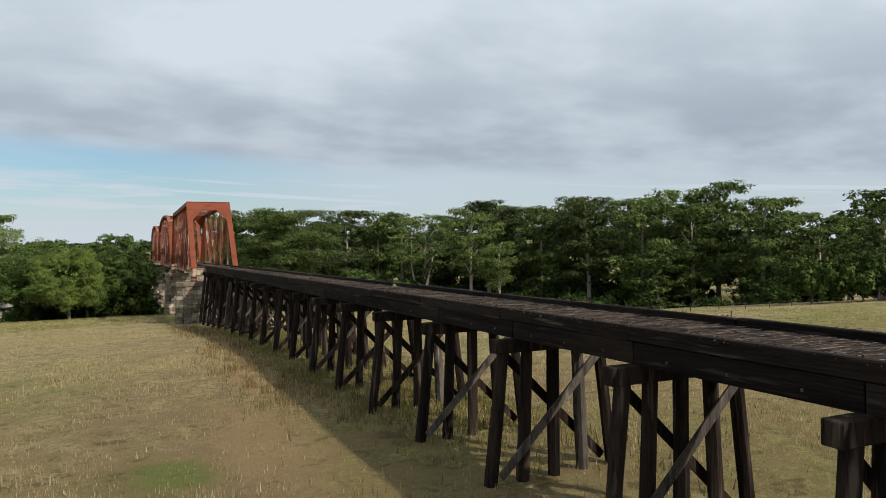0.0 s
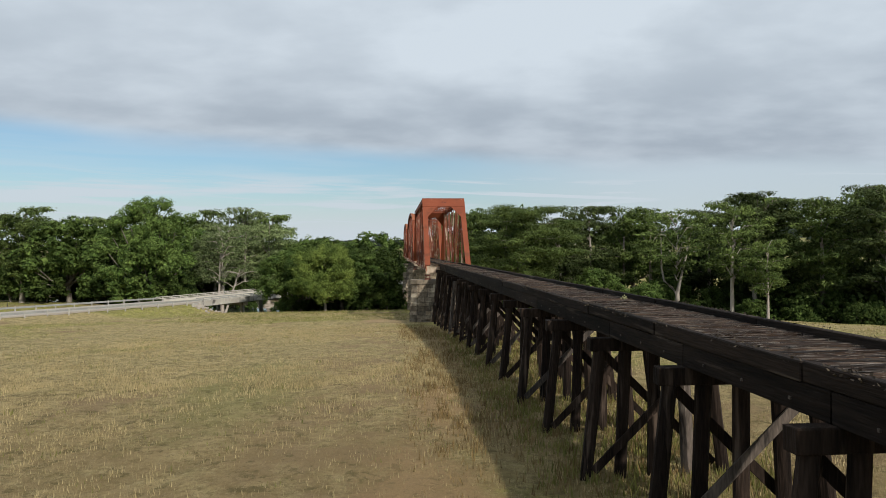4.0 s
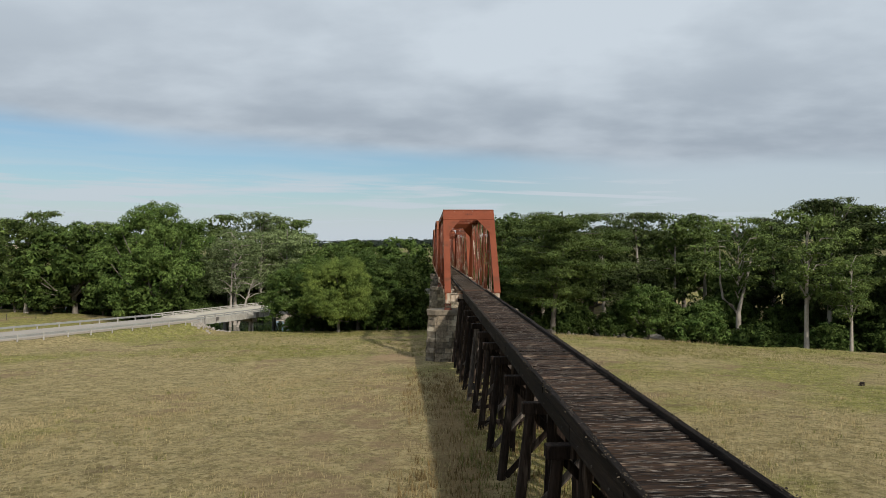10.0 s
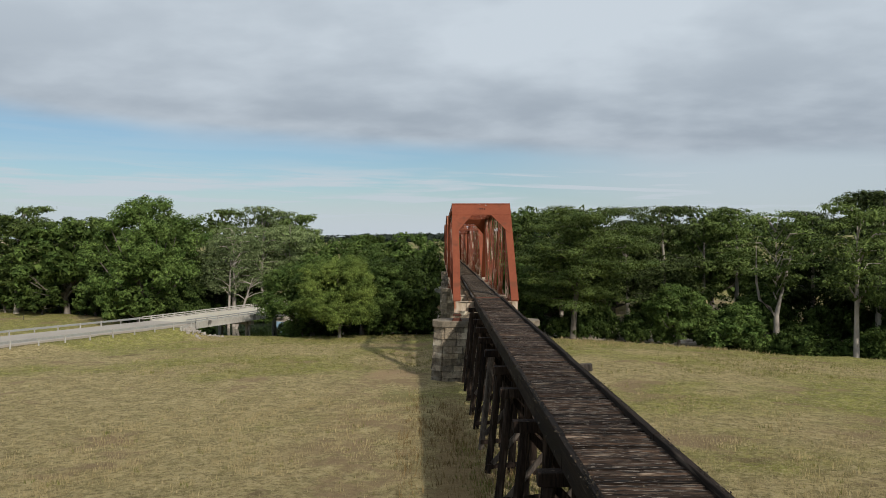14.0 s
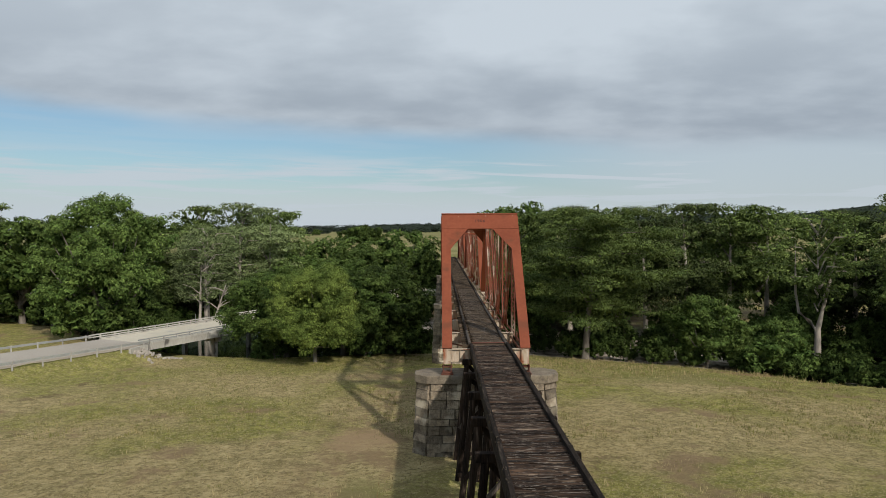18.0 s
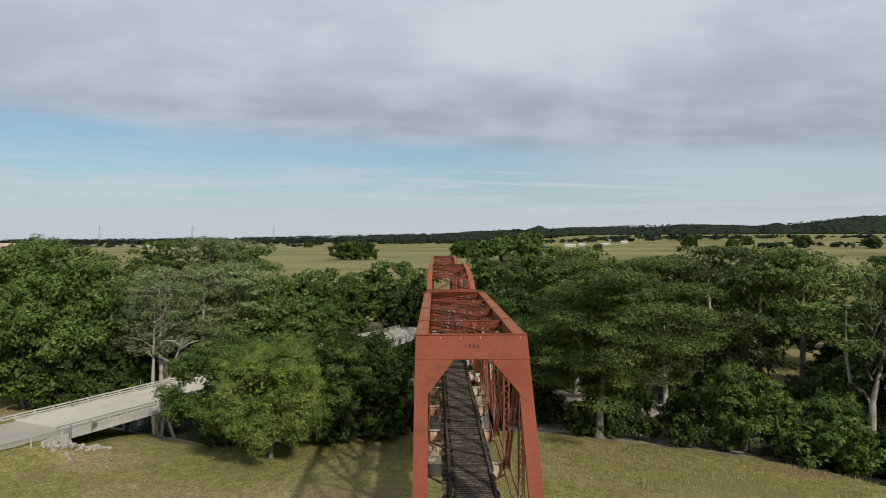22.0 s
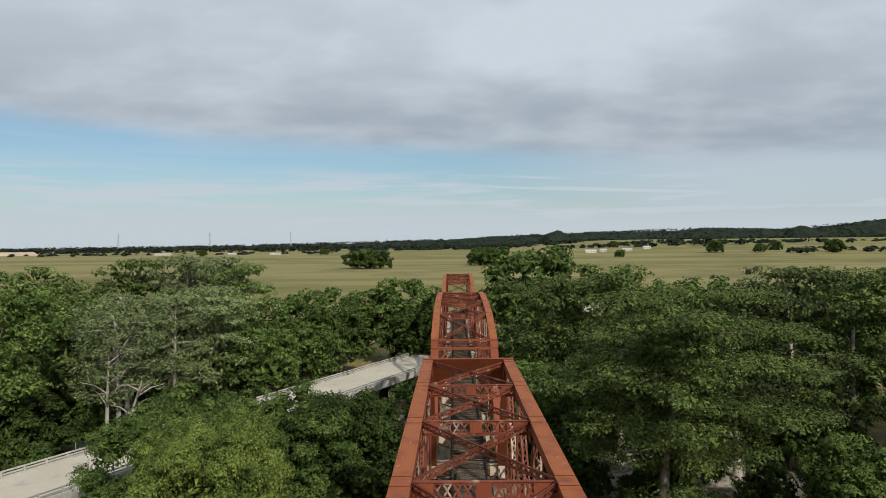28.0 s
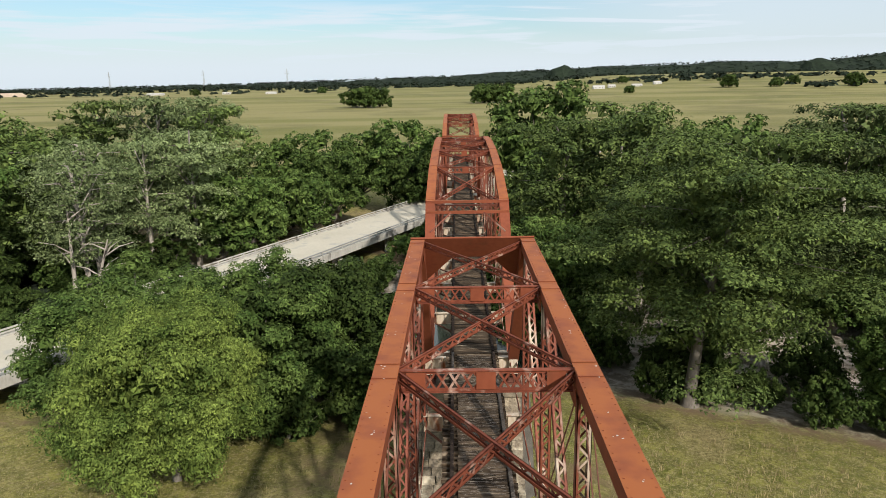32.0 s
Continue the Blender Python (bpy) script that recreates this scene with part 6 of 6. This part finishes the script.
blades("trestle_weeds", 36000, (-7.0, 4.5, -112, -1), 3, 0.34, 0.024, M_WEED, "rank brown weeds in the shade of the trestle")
blades("post_weeds", 30000, (-3.6, 4.6, -100, -24), 13, 0.30, 0.026, M_GREENBLADE, "green weeds round the feet of the posts")
blades("bank_brush", 4500, (8, 48, 38, 60), 10, 0.5, 0.03, M_DRYBLADE, "tall dry brush on the lip of the bank")
blades("bank_grass", 60000, (-46, 62, 4, 58), 8, 0.24, 0.022, M_GREENBLADE, "rank green grass along the wooded bank")
blades("bank_straw", 18000, (-46, 62, 4, 58), 9, 0.22, 0.020, M_DRYBLADE, "dry straw grass along the wooded bank")

# ---------------------------------------------------------------- small things on the railway
M_LITTER = material("dry_moss_and_litter", (0.075, 0.058, 0.038), (0.022, 0.017, 0.012), 0.95, coarse=2.0, fine=9, bump=0.0, island=0.5)
rl = np.random.default_rng(12)
spots, turns = [], []
for side in (-1, 1):
    n = 5200
    yy = rl.uniform(-114, 0, n)
    lumps = np.sin(yy * 1.9 + side) + np.sin(yy * 4.7 + 2 * side) + np.sin(yy * 0.6)
    yy = yy[rl.random(n) < 0.35 + 0.25 * lumps]
    m = len(yy)
    xx = AXIS + side * (1.23 + np.abs(rl.normal(size=m)) * 0.05 + np.where(rl.random(m) < 0.4, 0.08, -0.02))
    zz = DECK_Z + np.where(np.abs(xx - AXIS - side * 1.23) < 0.1, 0.155 if side > 0 else 0.085, 0.02) + rl.uniform(0, 0.045, m)
    spots.append(np.stack([xx, yy, zz], 1))
m = 900
spots.append(np.stack([AXIS + rl.uniform(-1.1, 1.1, m), rl.uniform(-114, 0, m), np.full(m, DECK_Z + 0.012)], 1))
spots = np.concatenate(spots)
tagged(new("moss_and_litter", leaves("moss_and_litter", spots, rl.normal(size=(len(spots), 3)) * 0.6 + np.array([0, 0, 1.0]), 0.028, rl, M_LITTER, 0.8)),
       "dry moss, lichen and leaf litter caught along the guard timbers", "litter", kind="stuff")



def slivers(name, n, x0, x1, y0, y1, z, mat, label, seed):
    """Splits and raised slivers along the grain of the ties."""
    rg = np.random.default_rng(seed)
    pitch = 0.29
    row = rg.integers(0, int((y1 - y0) / pitch), n)
    y = y1 - 0.05 - row * pitch + rg.uniform(-0.10, 0.10, n)
    half = rg.uniform(0.05, 0.30, n) * rg.uniform(0.4, 1.0, n)
    x = rg.uniform(x0, x1, n)
    x = np.clip(x, x0 + half, x1 - half)
    w = rg.uniform(0.006, 0.024, n)
    skew = rg.normal(size=n) * 0.008
    zz = z + rg.uniform(0.010, 0.016, n)
    v = np.zeros((n, 4, 3))
    v[:, 0] = np.stack([x - half, y - skew, zz], 1)
    v[:, 1] = np.stack([x - half * 0.2, y - w, zz], 1)
    v[:, 2] = np.stack([x + half, y + skew, zz], 1)
    v[:, 3] = np.stack([x + half * 0.1, y + w, zz], 1)
    return tagged(new(name, array_mesh(name, v, 4, mat)), label, "splinters", kind="stuff")


M_SLIVER = material("bleached_slivers", (0.085, 0.068, 0.053), (0.225, 0.185, 0.150), 0.9, coarse=2, fine=12, bump=0, island=0.45)
M_SPLIT = material("dark_splits", (0.006, 0.005, 0.004), (0.012, 0.009, 0.007), 0.95, coarse=2, fine=12, bump=0)
slivers("tie_slivers", 6000, AXIS - 1.11, AXIS + 1.11, -100, 0, DECK_Z, M_SLIVER, "bleached splinters along the grain of the worn ties", 31)
slivers("tie_splits", 7000, AXIS - 1.11, AXIS + 1.11, -100, 0, DECK_Z, M_SPLIT, "dark open splits along the grain of the ties", 32)
slivers("board_slivers", 4200, AXIS - 1.0, AXIS + 1.0, 1, 46, DECK_Z + 0.008, M_SLIVER, "bleached splinters on the boards inside the truss", 33)

M_PAD = material("cactus_pad", (0.13, 0.135, 0.060), (0.24, 0.235, 0.115), 0.7, coarse=9, fine=60, bump=0.3)
pear = thing("prickly_pear", "small yellow-green prickly pear growing between the ties", "cactus", at=(1.01, -65.7, DECK_Z))
for k, (px, pz, tilt, size) in enumerate(((0.0, 0.03, 0.15, 0.040), (0.06, 0.085, 0.6, 0.034), (-0.04, 0.085, -0.5, 0.032), (0.10, 0.03, 0.9, 0.032), (-0.09, 0.025, -0.8, 0.030), (0.035, 0.135, 0.2, 0.026))):
    bm = bmesh.new()
    bmesh.ops.create_icosphere(bm, subdivisions=2, radius=1.0)
    bmesh.ops.transform(bm, verts=bm.verts, matrix=Matrix.Translation((px, 0.02 * k, pz)) @ Matrix.Rotation(tilt, 4, "Y") @ Matrix.Diagonal((size * 0.85, 0.011, size * 1.5, 1)))
    part("pad", bm, M_PAD, pear, "flat oval cactus pad")

# a long cap end that sticks out beside the deck, and a loose plank at the portal
thing("outrigger_timber", "weathered grey timber end sticking out beyond the ties", "timber", bm=worn_beam((1.9, -30.9, 7.28), (2.95, -30.9, 7.30), 0.30, 0.34, rng, (0, 1, 0)), mat=M_GREY)
thing("loose_plank", "reddish weathered plank lying across the deck by the portal", "plank", bm=worn_beam((AXIS - 1.15, 0.62, DECK_Z + 0.045), (AXIS + 1.15, 0.72, DECK_Z + 0.05), 0.16, 0.05, rng, (0, 1, 0), 0.008), mat=M_DARKRED)

# the braced end post of the pasture fence
gate = thing("brace_post", "weathered timber brace post of a pasture fence", "fence post", "wire fences", at=(43.3, -29.8, float(ground_z(43.3, -29.8))))
for dx, dy, hi, lean in ((0.0, 0.0, 1.25, 0.05), (1.35, -0.75, 1.12, -0.02), (1.75, -0.2, 1.30, -0.1)):
    part("post", post_bm((dx + lean, dy, hi), (dx, dy, -0.4), 0.085, 0.075, dx), M_GREY, gate)
part("rail", worn_beam((0.03, 0, 1.05), (1.35, -0.75, 0.78), 0.09, 0.09, rng, (0, 0, 1)), M_GREY, gate)

# white specks left by birds on the top chords
tops_z = max(v.co.z for ob in bpy.data.objects if ob.name.startswith("top_chord") for v in ob.data.vertices if -4 < v.co.x < 4 and ob.parent.location.y < 1)
rl = np.random.default_rng(4)
n = 90
side = np.where(rl.random(n) < 0.5, -1, 1)
yy = np.concatenate([np.repeat(rl.uniform(8, 38, 30), 3)]) + rl.normal(size=n) * 0.12
spots = np.stack([side * (2.76 + rl.uniform(-0.2, 0.2, n)), yy, np.full(n, tops_z + 0.006)], 1)
tagged(new("bird_droppings", leaves("bird_droppings", spots, np.tile((0, 0, 1.0), (n, 1)), 0.028, rl, M_WHITE, 0.8)), "small white bird droppings on the red chords", "droppings", kind="stuff")

rl = np.random.default_rng(8)
n = 5
foot, hip = Vector((0, 0, 8.0)), Vector((0, 7.74, 17.22))
run = (hip - foot).normalized()
face = run.cross(Vector((1, 0, 0)))
face = face if face.y < 0 else -face
quads = np.zeros((n, 4, 3))
for k in range(n):
    base = hip - run * float(rl.uniform(0.12, 0.2)) + Vector((float(rl.uniform(-2.7, 2.7)), 0, 0)) + face * 0.062
    length, w = float(rl.uniform(0.03, 0.30) ** 1.3), float(rl.uniform(0.008, 0.02))
    for j, (dx, dl) in enumerate(((-w, 0), (w, 0), (w * 0.4, length), (-w * 0.4, length))):
        quads[k, j] = base + Vector((dx, 0, 0)) - run * dl
tagged(new("white_runs", array_mesh("white_runs", quads, 4, M_WHITE)), "white streaks running down the red portal plate", "stains", kind="stuff")

M_SAND = material("bare_quarry_earth", (0.46, 0.36, 0.27), (0.34, 0.26, 0.19), 0.95, coarse=0.03, fine=0.3, bump=0.2)
bm = prism([(float(ground_z(-860, 1400)) - 1, ring(62, 14, 10)), (float(ground_z(-860, 1400)) + 7.5, ring(50, 6, 5))])
thing("quarry_bank", "pale bare earth bank of a quarry far off", "earth bank", at=(-925, 1400, 0), bm=bm, mat=M_SAND)

# broken stone tipped beside the abutment of the road bridge
rr = random.Random(77)
bm = bmesh.new()
for k in range(150):
    c = road_at(rr.uniform(-11, -4), 5.9 + abs(rr.gauss(0, 1.3)), 0)
    size = rr.uniform(0.12, 0.38)
    m = Matrix.Translation((c.x, c.y, float(ground_z(c.x, c.y)) + size * 0.25)) @ Matrix.Rotation(rr.uniform(0, 6), 4, Vector((rr.random(), rr.random(), 0.4)).normalized()) @ Matrix.Diagonal((size * rr.uniform(0.8, 1.5), size, size * rr.uniform(0.5, 0.9), 1))
    bmesh.ops.create_icosphere(bm, subdivisions=1, radius=0.9, matrix=m)
thing("riprap", "pale broken stone tipped beside the bridge abutment", "rubble", kind="stuff", bm=bm, mat=M_GRAVEL)
